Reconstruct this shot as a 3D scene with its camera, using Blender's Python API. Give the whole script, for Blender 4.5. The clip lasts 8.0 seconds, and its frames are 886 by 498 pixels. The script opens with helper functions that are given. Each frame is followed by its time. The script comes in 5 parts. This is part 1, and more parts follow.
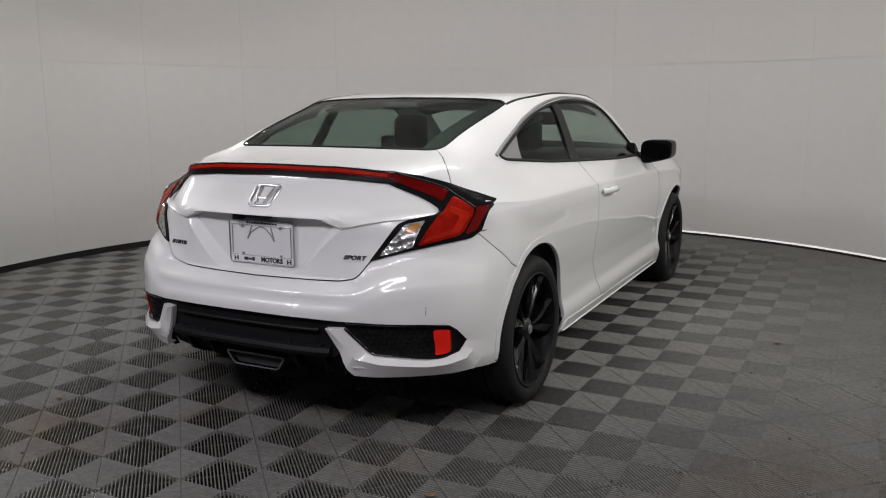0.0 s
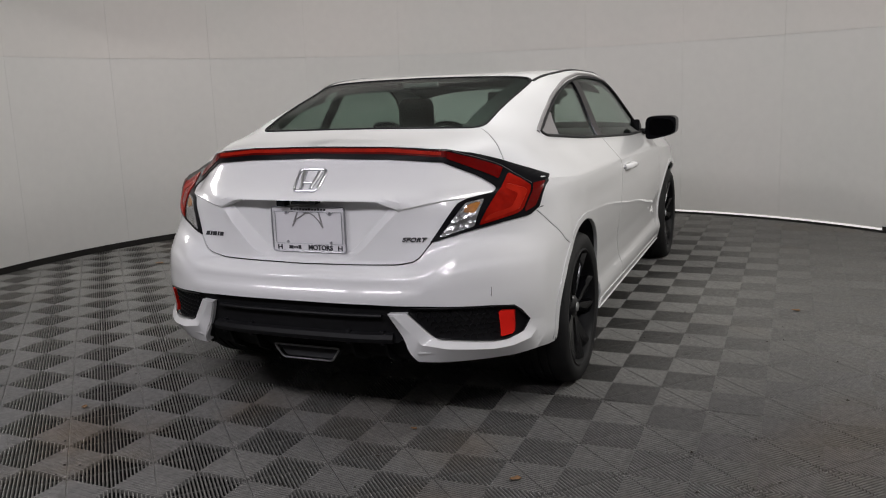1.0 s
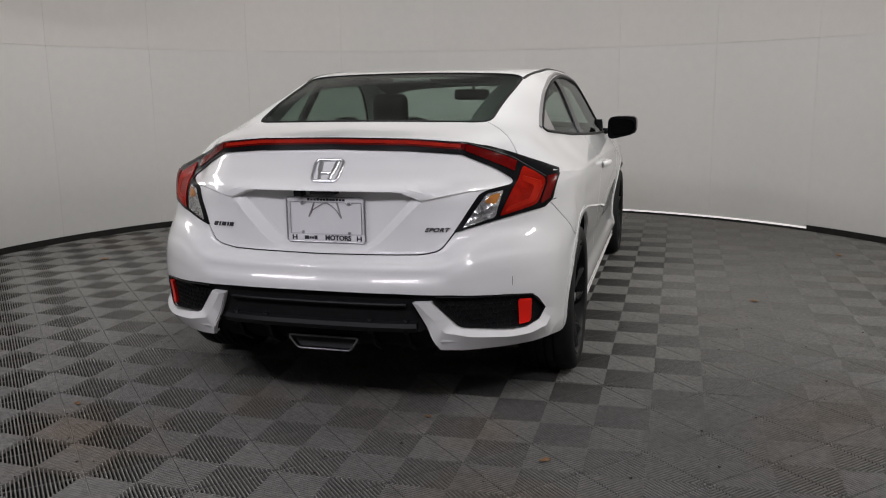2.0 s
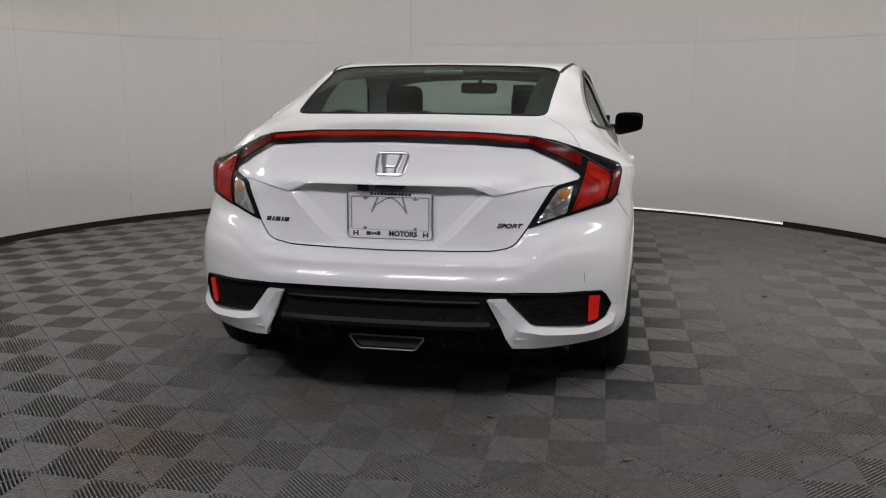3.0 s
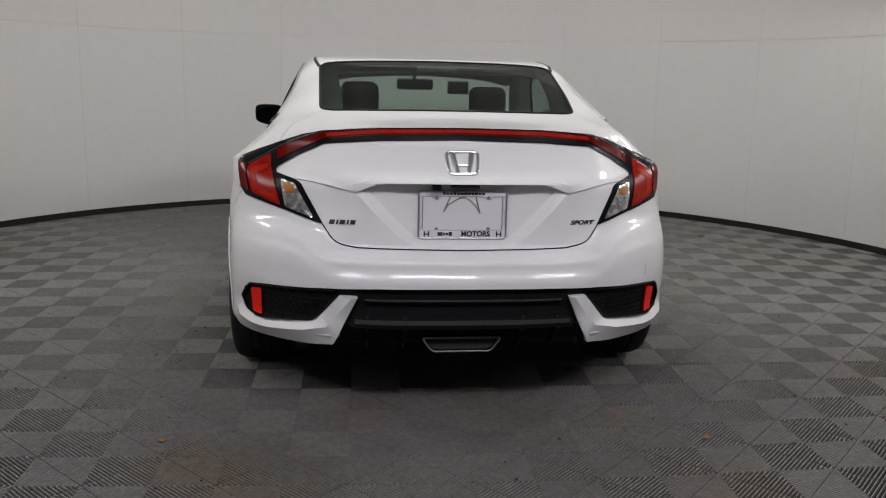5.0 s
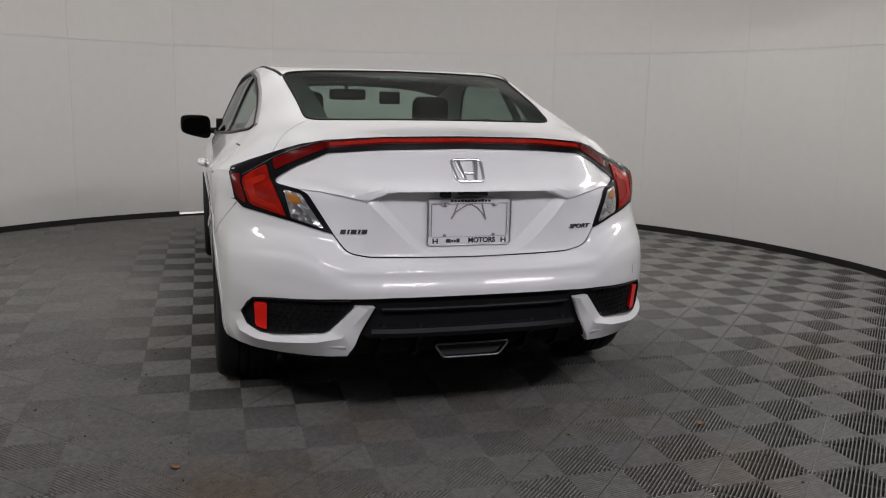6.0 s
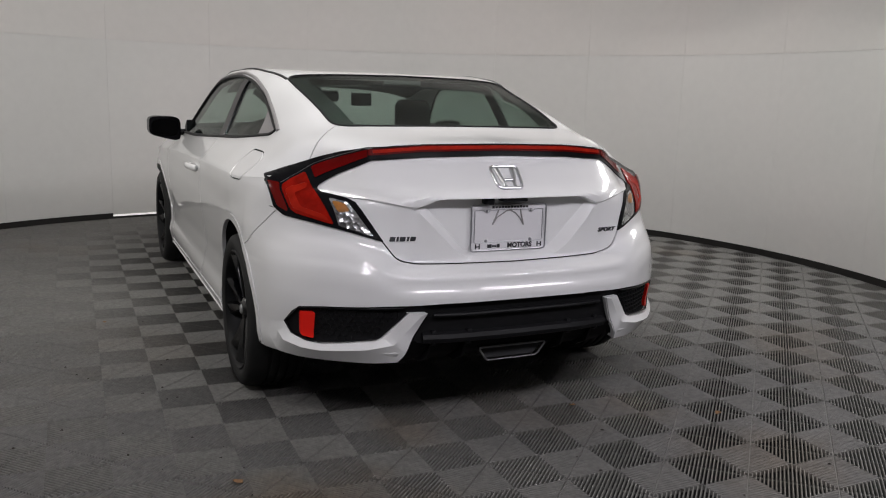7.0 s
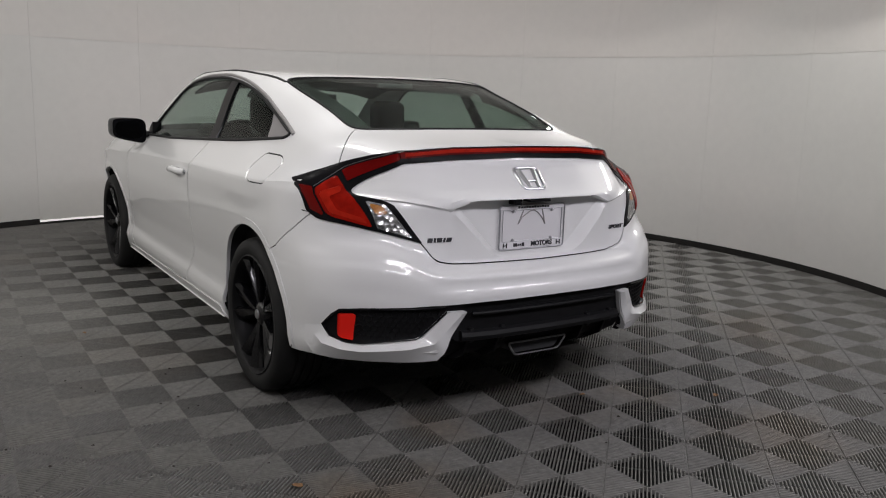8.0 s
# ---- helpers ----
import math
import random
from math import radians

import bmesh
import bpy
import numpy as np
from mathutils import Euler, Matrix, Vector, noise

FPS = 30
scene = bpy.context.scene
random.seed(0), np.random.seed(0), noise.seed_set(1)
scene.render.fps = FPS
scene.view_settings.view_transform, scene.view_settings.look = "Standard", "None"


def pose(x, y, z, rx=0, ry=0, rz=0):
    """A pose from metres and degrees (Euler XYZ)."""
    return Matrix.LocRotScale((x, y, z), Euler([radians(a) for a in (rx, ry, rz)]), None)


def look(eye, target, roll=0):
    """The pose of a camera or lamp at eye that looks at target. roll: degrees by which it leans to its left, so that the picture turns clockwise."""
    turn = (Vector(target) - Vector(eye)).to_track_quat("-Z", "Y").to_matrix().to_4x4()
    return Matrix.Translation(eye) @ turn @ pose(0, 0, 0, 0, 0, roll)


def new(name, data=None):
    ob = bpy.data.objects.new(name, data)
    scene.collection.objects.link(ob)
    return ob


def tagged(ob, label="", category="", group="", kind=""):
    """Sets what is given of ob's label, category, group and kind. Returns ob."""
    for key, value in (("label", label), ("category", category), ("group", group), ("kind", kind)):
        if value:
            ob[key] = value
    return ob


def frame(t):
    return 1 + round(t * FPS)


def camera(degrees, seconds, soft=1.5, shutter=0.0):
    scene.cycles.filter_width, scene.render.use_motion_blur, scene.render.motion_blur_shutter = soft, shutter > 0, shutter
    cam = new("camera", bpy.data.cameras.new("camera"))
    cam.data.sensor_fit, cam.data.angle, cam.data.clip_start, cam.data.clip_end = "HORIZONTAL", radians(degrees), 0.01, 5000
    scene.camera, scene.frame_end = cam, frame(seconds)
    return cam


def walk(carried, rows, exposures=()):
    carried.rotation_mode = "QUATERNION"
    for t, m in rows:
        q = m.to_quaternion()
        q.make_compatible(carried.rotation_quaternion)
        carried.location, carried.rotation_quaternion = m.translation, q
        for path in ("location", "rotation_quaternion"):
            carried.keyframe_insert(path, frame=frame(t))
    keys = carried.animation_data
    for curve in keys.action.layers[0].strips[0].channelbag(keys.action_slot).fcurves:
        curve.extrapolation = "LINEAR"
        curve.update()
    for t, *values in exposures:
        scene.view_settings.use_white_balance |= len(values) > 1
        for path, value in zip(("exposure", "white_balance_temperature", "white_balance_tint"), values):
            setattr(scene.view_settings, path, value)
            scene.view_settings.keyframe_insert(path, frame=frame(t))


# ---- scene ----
cam = camera(56.0, 8.0, soft=1.1)
PATH = [
    (0, (2.095, -3.234, 1.287), (1.198, -1.482, 0.933), -0.3),
    (0.5, (1.891, -3.326, 1.227), (1.048, -1.548, 0.872), -1.0),
    (1, (1.643, -3.357, 1.228), (0.891, -1.541, 0.857), -2.1),
    (2.5, (1.0, -3.623, 1.202), (0.579, -1.704, 0.828), 0.2),
    (3, (0.709, -3.599, 1.201), (0.367, -1.667, 0.815), 0.3),
    (3.5, (0.456, -3.629, 1.185), (0.269, -1.675, 0.8), 0.9),
    (4, (0.152, -3.709, 1.194), (0.17, -1.748, 0.804), 1.4),
    (4.5, (-0.104, -3.681, 1.181), (-0.005, -1.721, 0.793), 1.5),
    (5, (-0.37, -3.607, 1.203), (-0.167, -1.657, 0.809), 1.2),
    (6.3, (-1.106, -3.48, 1.181), (-0.461, -1.62, 0.825), 1.4),
    (6.5, (-1.209, -3.429, 1.216), (-0.525, -1.586, 0.849), 1.6),
    (7, (-1.493, -3.381, 1.221), (-0.675, -1.593, 0.853), 1.7),
    (7.5, (-1.774, -3.356, 1.25), (-0.798, -1.65, 0.881), 1.8),
    (8, (-2.004, -3.198, 1.231), (-0.945, -1.542, 0.865), 1.8),
]
walk(cam, [(t, look(eye, target, roll)) for t, eye, target, roll in PATH])

# ---------------------------------------------------------------- light
world = bpy.data.worlds.new("booth_air")
scene.world = world
world.use_nodes = True
world.node_tree.nodes["Background"].inputs[0].default_value = (0.9, 0.93, 1.0, 1)
world.node_tree.nodes["Background"].inputs[1].default_value = 0.05
scene.view_settings.exposure = 0.0

CX, CY, R = -0.05, 1.2, 3.7          # centre and radius of the round booth
CEIL = 3.3


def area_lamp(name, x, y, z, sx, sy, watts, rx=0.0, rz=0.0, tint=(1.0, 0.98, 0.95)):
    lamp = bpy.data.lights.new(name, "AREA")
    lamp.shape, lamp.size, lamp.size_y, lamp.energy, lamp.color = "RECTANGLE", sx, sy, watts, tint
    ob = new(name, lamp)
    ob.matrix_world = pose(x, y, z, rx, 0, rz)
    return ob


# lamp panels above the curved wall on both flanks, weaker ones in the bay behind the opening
for az, watts, w, h in ((-106, 19, 0.8, 0.35), (-72, 11, 0.5, 0.3), (72, 13, 0.5, 0.3), (106, 29, 0.8, 0.35)):
    x, y = CX + 3.4 * math.sin(radians(az)), CY + 3.4 * math.cos(radians(az))
    lamp = area_lamp("flank_lamp", x, y, 2.36, w, h, watts)
    lamp.matrix_world = look((x, y, 2.36), (-0.1 * x, 0.9, 0.3))
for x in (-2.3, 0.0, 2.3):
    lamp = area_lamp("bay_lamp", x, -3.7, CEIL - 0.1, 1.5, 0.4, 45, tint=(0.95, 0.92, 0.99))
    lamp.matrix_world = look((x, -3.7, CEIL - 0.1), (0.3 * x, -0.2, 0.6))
area_lamp("ceiling_lamp", 0.0, 1.0, CEIL - 0.08, 1.6, 0.6, 50)

# ---------------------------------------------------------------- helpers


def pchip(xs, ys):
    """A smooth curve through the knots that never overshoots."""
    xs, ys = np.asarray(xs, float), np.asarray(ys, float)
    h, d = np.diff(xs), np.diff(ys) / np.diff(xs)
    m = np.zeros_like(ys)
    for i in range(1, len(xs) - 1):
        if d[i - 1] * d[i] > 0:
            w1, w2 = 2 * h[i] + h[i - 1], h[i] + 2 * h[i - 1]
            m[i] = (w1 + w2) / (w1 / d[i - 1] + w2 / d[i])
    m[0], m[-1] = d[0], d[-1]

    def curve(x):
        x = min(max(x, xs[0]), xs[-1])
        i = min(max(int(np.searchsorted(xs, x)) - 1, 0), len(xs) - 2)
        t = (x - xs[i]) / h[i]
        return float((1 + 2 * t) * (1 - t) ** 2 * ys[i] + t * (1 - t) ** 2 * h[i] * m[i] + t * t * (3 - 2 * t) * ys[i + 1] + t * t * (t - 1) * h[i] * m[i + 1])
    return curve


def smooth(a, b, x):
    t = min(max((x - a) / (b - a), 0.0), 1.0)
    return t * t * (3 - 2 * t)


def mesh_object(name, bm, material, soft_angle=40.0):
    bmesh.ops.recalc_face_normals(bm, faces=bm.faces[:])
    me = bpy.data.meshes.new(name)
    bm.to_mesh(me)
    bm.free()
    if material:
        me.materials.append(material)
    if soft_angle:
        for p in me.polygons:
            p.use_smooth = True
        me.set_sharp_from_angle(angle=radians(soft_angle))
    return new(name, me)


def part(name, bm, material, parent, label="", soft_angle=40.0):
    ob = mesh_object(name, bm, material, soft_angle)
    ob.parent = parent
    if label:
        tagged(ob, label)
    return ob


def thing(name, label, category, at=(0, 0, 0), group="", kind=""):
    ob = new(name)
    ob.empty_display_size = 0.1
    ob.location = at
    return tagged(ob, label, category, group, kind)


def box(bm, x0, x1, y0, y1, z0, z1, m=None):
    made = bmesh.ops.create_cube(bm, size=1, matrix=Matrix.Translation(((x0 + x1) / 2, (y0 + y1) / 2, (z0 + z1) / 2)) @ Matrix.Diagonal((x1 - x0, y1 - y0, z1 - z0, 1)))["verts"]
    if m is not None:
        bmesh.ops.transform(bm, matrix=m, verts=made)
    return made


def soft_box(bm, x0, x1, y0, y1, z0, z1, r, m=None, seg=3):
    sub = bmesh.new()
    box(sub, x0, x1, y0, y1, z0, z1)
    bmesh.ops.bevel(sub, geom=sub.edges[:], offset=r, segments=seg, profile=0.5, affect="EDGES")
    if m is not None:
        bmesh.ops.transform(sub, matrix=m, verts=sub.verts[:])
    me = bpy.data.meshes.new("tmp")
    sub.to_mesh(me)
    sub.free()
    bm.from_mesh(me)
    bpy.data.meshes.remove(me)


def tube(bm, points, radius, sides=8, closed=False, squash=1.0):
    """A round bar along points."""
    pts = [Vector(p) for p in points]
    rings = []
    n = len(pts)
    for i, p in enumerate(pts):
        a = pts[(i - 1) % n] if (closed or i > 0) else p
        b = pts[(i + 1) % n] if (closed or i < n - 1) else p
        d = (b - a).normalized()
        side = d.cross(Vector((0, 0, 1)))
        if side.length < 0.05:
            side = d.cross(Vector((0, 1, 0)))
        side.normalize()
        up = side.cross(d).normalized()
        rad = radius(i / max(n - 1, 1)) if callable(radius) else radius
        rings.append([bm.verts.new(p + rad * (math.cos(t) * side + squash * math.sin(t) * up)) for t in (2 * math.pi * k / sides for k in range(sides))])
    for i in range(n if closed else n - 1):
        r0, r1 = rings[i], rings[(i + 1) % n]
        for k in range(sides):
            bm.faces.new((r0[k], r0[(k + 1) % sides], r1[(k + 1) % sides], r1[k]))
    if not closed:
        bm.faces.new(rings[0])
        bm.faces.new(rings[-1][::-1])


def lathe(bm, profile, segs, m=None, close=False):
    """Turns a profile of (radius, along) round the x axis."""
    rings = []
    for k in range(segs):
        c, s = math.cos(2 * math.pi * k / segs), math.sin(2 * math.pi * k / segs)
        rings.append([bm.verts.new((a, r * c, r * s)) for r, a in profile])
    verts = [v for ring in rings for v in ring]
    for k in range(segs):
        r0, r1 = rings[k], rings[(k + 1) % segs]
        for i in range(len(profile) if close else len(profile) - 1):
            j = (i + 1) % len(profile)
            bm.faces.new((r0[i], r0[j], r1[j], r1[i]))
    if m is not None:
        bmesh.ops.transform(bm, matrix=m, verts=verts)
    return verts


AXES = {"x": Matrix(((0, 0, 1, 0), (1, 0, 0, 0), (0, 1, 0, 0), (0, 0, 0, 1))),
        "y": Matrix(((1, 0, 0, 0), (0, 0, 1, 0), (0, 1, 0, 0), (0, 0, 0, 1))),
        "z": Matrix.Identity(4)}


def prism(bm, poly, axis, lo, hi):
    """A prism over a polygon: (y, z) for axis x, (x, z) for axis y, (x, y) for axis z."""
    m = AXES[axis]
    a = [bm.verts.new(m @ Vector((p[0], p[1], lo))) for p in poly]
    b = [bm.verts.new(m @ Vector((p[0], p[1], hi))) for p in poly]
    n = len(poly)
    bm.faces.new(a)
    bm.faces.new(b[::-1])
    for i in range(n):
        bm.faces.new((a[i], b[i], b[(i + 1) % n], a[(i + 1) % n]))
    bmesh.ops.recalc_face_normals(bm, faces=bm.faces[:])


def ribbon_poly(points, width):
    """The outline of a line of that width."""
    pts = [Vector((p[0], p[1])) for p in points]
    left, right = [], []
    for i, p in enumerate(pts):
        d = (pts[min(i + 1, len(pts) - 1)] - pts[max(i - 1, 0)]).normalized()
        n = Vector((-d.y, d.x)) * width / 2
        left.append(p + n)
        right.append(p - n)
    return [tuple(v) for v in left + right[::-1]]


def ring_prism(bm, points, width, axis, lo, hi):
    """A prism over a closed line of that width."""
    m, n = AXES[axis], len(points)
    pts = [Vector((p[0], p[1])) for p in points]
    loops = []
    for i, p in enumerate(pts):
        d = (pts[(i + 1) % n] - pts[i - 1]).normalized()
        side = Vector((-d.y, d.x)) * width / 2
        loops.append([bm.verts.new(m @ Vector((q.x, q.y, h))) for q, h in ((p + side, lo), (p - side, lo), (p - side, hi), (p + side, hi))])
    for a, b in zip(loops, loops[1:] + loops[:1]):
        for k in range(4):
            bm.faces.new((a[k], a[(k + 1) % 4], b[(k + 1) % 4], b[k]))
    bmesh.ops.recalc_face_normals(bm, faces=bm.faces[:])


def rounded(points, r, seg=4, closed=True):
    """Rounds the corners of a polygon."""
    out, n = [], len(points)
    for i, p in enumerate(points):
        p = Vector(p)
        if not closed and i in (0, n - 1):
            out.append(tuple(p))
            continue
        a, b = Vector(points[i - 1]), Vector(points[(i + 1) % n])
        ra = min(r, (a - p).length * 0.45, (b - p).length * 0.45)
        s, e = p + (a - p).normalized() * ra, p + (b - p).normalized() * ra
        for k in range(seg + 1):
            t = k / seg
            out.append(tuple((1 - t) ** 2 * s + 2 * t * (1 - t) * p + t * t * e))
    return out


def mirror_poly(half):
    """A closed outline from its right half, listed from top centre down to bottom centre."""
    return list(half) + [(-x, z) for x, z in reversed(half) if abs(x) > 1e-6]


def carve(ob, cutter_bm, operation="DIFFERENCE"):
    """Cuts a mesh object by a closed shape, for good."""
    me = bpy.data.meshes.new("cutter")
    cutter_bm.to_mesh(me)
    cutter_bm.free()
    cutter = new("cutter", me)
    mod = ob.modifiers.new("cut", "BOOLEAN")
    mod.object, mod.operation, mod.solver = cutter, operation, "EXACT"
    bpy.context.view_layer.update()
    done = bpy.data.meshes.new_from_object(ob.evaluated_get(bpy.context.evaluated_depsgraph_get()))
    ob.modifiers.clear()
    old = ob.data
    ob.data = done
    bpy.data.meshes.remove(old)
    bpy.data.objects.remove(cutter)
    bpy.data.meshes.remove(me)
    return ob


def finish(ob, soft_angle=35.0):
    for p in ob.data.polygons:
        p.use_smooth = True
    ob.data.set_sharp_from_angle(angle=radians(soft_angle))


# ---------------------------------------------------------------- materials


def material(name, color, rough=0.5, metal=0.0, coat=0.0, grain=0.0, scale=8.0, fine=120.0, bump=0.0, spec=0.5, emit=0.0, trans=0.0, ior=1.45, vary=0.0, coat_rough=0.03):
    """A principled surface with broad stains, fine grain and relief."""
    mat = bpy.data.materials.new(name)
    mat.use_nodes = True
    nt = mat.node_tree
    b = nt.nodes["Principled BSDF"]
    b.inputs["Base Color"].default_value = (*color, 1)
    b.inputs["Roughness"].default_value = rough
    b.inputs["Metallic"].default_value = metal
    b.inputs["Coat Weight"].default_value = coat
    b.inputs["Coat Roughness"].default_value = coat_rough
    b.inputs["Specular IOR Level"].default_value = spec
    b.inputs["IOR"].default_value = ior
    b.inputs["Transmission Weight"].default_value = trans
    if emit:
        b.inputs["Emission Color"].default_value = (*color, 1)
        b.inputs["Emission Strength"].default_value = emit
    if grain or bump or vary:
        coord = nt.nodes.new("ShaderNodeTexCoord")
        big, small = nt.nodes.new("ShaderNodeTexNoise"), nt.nodes.new("ShaderNodeTexNoise")
        for n, s, d in ((big, scale, 4.0), (small, fine, 2.0)):
            n.inputs["Scale"].default_value, n.inputs["Detail"].default_value = s, d
            nt.links.new(coord.outputs["Object"], n.inputs["Vector"])
        ramp = nt.nodes.new("ShaderNodeMapRange")
        mixed = nt.nodes.new("ShaderNodeMath")
        mixed.operation = "MULTIPLY_ADD"
        mixed.inputs[1].default_value = 0.35
        nt.links.new(small.outputs["Fac"], mixed.inputs[0])
        nt.links.new(big.outputs["Fac"], mixed.inputs[2])
        ramp.inputs["From Min"].default_value, ramp.inputs["From Max"].default_value = 0.35, 1.0
        ramp.inputs["To Min"].default_value, ramp.inputs["To Max"].default_value = 1 - grain, 1 + grain
        nt.links.new(mixed.outputs[0], ramp.inputs["Value"])
        level = ramp.outputs[0]
        if vary:
            info = nt.nodes.new("ShaderNodeObjectInfo")
            spread = nt.nodes.new("ShaderNodeMapRange")
            spread.inputs["To Min"].default_value, spread.inputs["To Max"].default_value = 1 - vary, 1 + vary
            nt.links.new(info.outputs["Random"], spread.inputs["Value"])
            both = nt.nodes.new("ShaderNodeMath")
            both.operation = "MULTIPLY"
            nt.links.new(level, both.inputs[0])
            nt.links.new(spread.outputs[0], both.inputs[1])
            level = both.outputs[0]
        mult = nt.nodes.new("ShaderNodeMix")
        mult.data_type, mult.blend_type = "RGBA", "MULTIPLY"
        mult.inputs["Factor"].default_value = 1.0
        mult.inputs["A"].default_value = (*color, 1)
        nt.links.new(level, mult.inputs["B"])
        nt.links.new(mult.outputs["Result"], b.inputs["Base Color"])
        if bump:
            bp = nt.nodes.new("ShaderNodeBump")
            bp.inputs["Strength"].default_value, bp.inputs["Distance"].default_value = bump, 0.002
            nt.links.new(mixed.outputs[0], bp.inputs["Height"])
            nt.links.new(bp.outputs[0], b.inputs["Normal"])
    return mat


def crystal(name):
    """Silver reflector broken into small facets; how each catches light is painted as a random tone."""
    mat = material(name, (0.62, 0.62, 0.64), rough=0.22, metal=0.75)
    nt = mat.node_tree
    coord, cells, shade, bend = (nt.nodes.new("ShaderNode" + k) for k in ("TexCoord", "TexVoronoi", "MapRange", "Bump"))
    cells.inputs["Scale"].default_value = 48.0
    nt.links.new(coord.outputs["Object"], cells.inputs["Vector"])
    nt.links.new(cells.outputs["Color"], shade.inputs["Value"])
    shade.inputs["To Min"].default_value, shade.inputs["To Max"].default_value = 0.28, 0.90
    b = nt.nodes["Principled BSDF"]
    nt.links.new(shade.outputs[0], b.inputs["Base Color"])
    bend.inputs["Strength"].default_value, bend.inputs["Distance"].default_value = 0.6, 0.006
    nt.links.new(cells.outputs["Distance"], bend.inputs["Height"])
    nt.links.new(bend.outputs[0], b.inputs["Normal"])
    return mat


PAINT = material("white_pearl_paint", (0.815, 0.815, 0.815), rough=0.42, coat=1.0, coat_rough=0.035, spec=0.4)
BLACK_GLOSS = material("gloss_black_plastic", (0.009, 0.009, 0.010), rough=0.14, spec=0.2, grain=0.1)
BLACK_TRIM = material("satin_black_plastic", (0.009, 0.009, 0.010), rough=0.42, spec=0.28, grain=0.15, scale=20, bump=0.05)
BLACK_MATT = material("black_textured_plastic", (0.013, 0.013, 0.014), rough=0.6, spec=0.1, grain=0.2, scale=30, fine=400, bump=0.2)
RUBBER = material("tyre_rubber", (0.021, 0.021, 0.021), rough=0.62, spec=0.2, grain=0.25, scale=12, fine=200, bump=0.15)
ALLOY = material("black_alloy", (0.003, 0.003, 0.004), rough=0.24, coat=0.4, spec=0.35, grain=0.1)
RIM_EDGE = material("dark_alloy_barrel", (0.006, 0.006, 0.007), rough=0.45, spec=0.2, grain=0.1)
CHROME = material("chrome", (0.58, 0.59, 0.61), rough=0.32, metal=1.0)
# near black: the dim reflection in the glass is put into its colour
MIRROR = material("mirror_glass", (0.05, 0.05, 0.055), rough=0.02, metal=1.0)
SATIN_GREY = material("satin_grey_trim", (0.30, 0.29, 0.29), rough=0.4, metal=0.3, grain=0.08)
DARK = material("underbody_black", (0.030, 0.030, 0.032), rough=0.9, grain=0.2)
RED_BAR = material("dark_red_bar", (0.12, 0.003, 0.003), rough=0.24, spec=0.05, grain=0.2, scale=14)
RED_GUIDE_GLEAM = material("bright_red_guide_and_gleam", (0.36, 0.016, 0.007), rough=0.3, spec=0.03, grain=0.3, scale=22, fine=60)
RED_LENS = material("red_lens", (0.25, 0.008, 0.004), rough=0.2, spec=0.07, grain=0.4, scale=16, fine=50)
RED_DEEP = material("deep_red_lens", (0.13, 0.005, 0.004), rough=0.2, spec=0.12)
SHELL_BLACK = material("black_mirror_shell", (0.006, 0.006, 0.007), rough=0.2, spec=0.07, grain=0.1)
DARK_EDGE = material("dark_grey_edge", (0.09, 0.088, 0.088), rough=0.4, grain=0.1)
HOUSING_BLACK = material("satin_black_lamp_housing", (0.007, 0.007, 0.008), rough=0.3, spec=0.05, grain=0.15, scale=18)
REFLECTOR = material("red_reflector", (0.92, 0.022, 0.014), rough=0.3, coat=0.1, spec=0.1)
BOWL = crystal("faceted_lamp_bowl")
AMBER_LENS = material("amber_bulb", (0.50, 0.20, 0.04), rough=0.3, coat=0.3, grain=0.4, scale=60)
LEAF = material("dry_leaf", (0.20, 0.11, 0.05), rough=0.8, grain=0.3, scale=60)
GRIT = material("dark_grit", (0.028, 0.022, 0.017), rough=0.9, grain=0.4, scale=90)
SEAT = material("dark_seat_cloth", (0.012, 0.012, 0.013), rough=0.9, grain=0.25, scale=25, fine=300, bump=0.2)
CABIN = material("dark_cabin_plastic", (0.014, 0.014, 0.015), rough=0.7, grain=0.2)
HEADLINER = material("grey_headliner", (0.13, 0.125, 0.12), rough=0.95, grain=0.06)
PIT = material("dark_subfloor", (0.012, 0.012, 0.012), rough=0.9, grain=0.3, scale=6)
JOINT = material("panel_joint", (0.66, 0.645, 0.63), rough=0.8)
BASE = material("black_base_strip", (0.012, 0.011, 0.010), rough=0.6, grain=0.3, scale=9)
CEILING = material("pale_ceiling", (0.55, 0.545, 0.54), rough=0.8, grain=0.04)
BAY = material("grey_bay_wall", (0.58, 0.57, 0.58), rough=0.8, grain=0.1)
# light leaking in at the wall's foot, given as a faintly glowing surface
STRIP = material("leaked_light_glow", (1.0, 0.97, 0.95), rough=0.4, emit=0.5)
PLATE_WHITE = material("clear_plate_sheet", (0.74, 0.73, 0.75), rough=0.35, coat=0.5, grain=0.03)
INK = material("dark_lettering", (0.03, 0.03, 0.035), rough=0.5)
TRIM_METAL = material("brushed_exhaust_steel", (0.50, 0.50, 0.52), rough=0.3, metal=1.0)
DARK_CHROME = material("dark_chrome", (0.30, 0.30, 0.32), rough=0.2, metal=0.9)
GREY_METAL = material("brushed_frame_metal", (0.42, 0.42, 0.44), rough=0.3, metal=0.8, grain=0.15, scale=30)


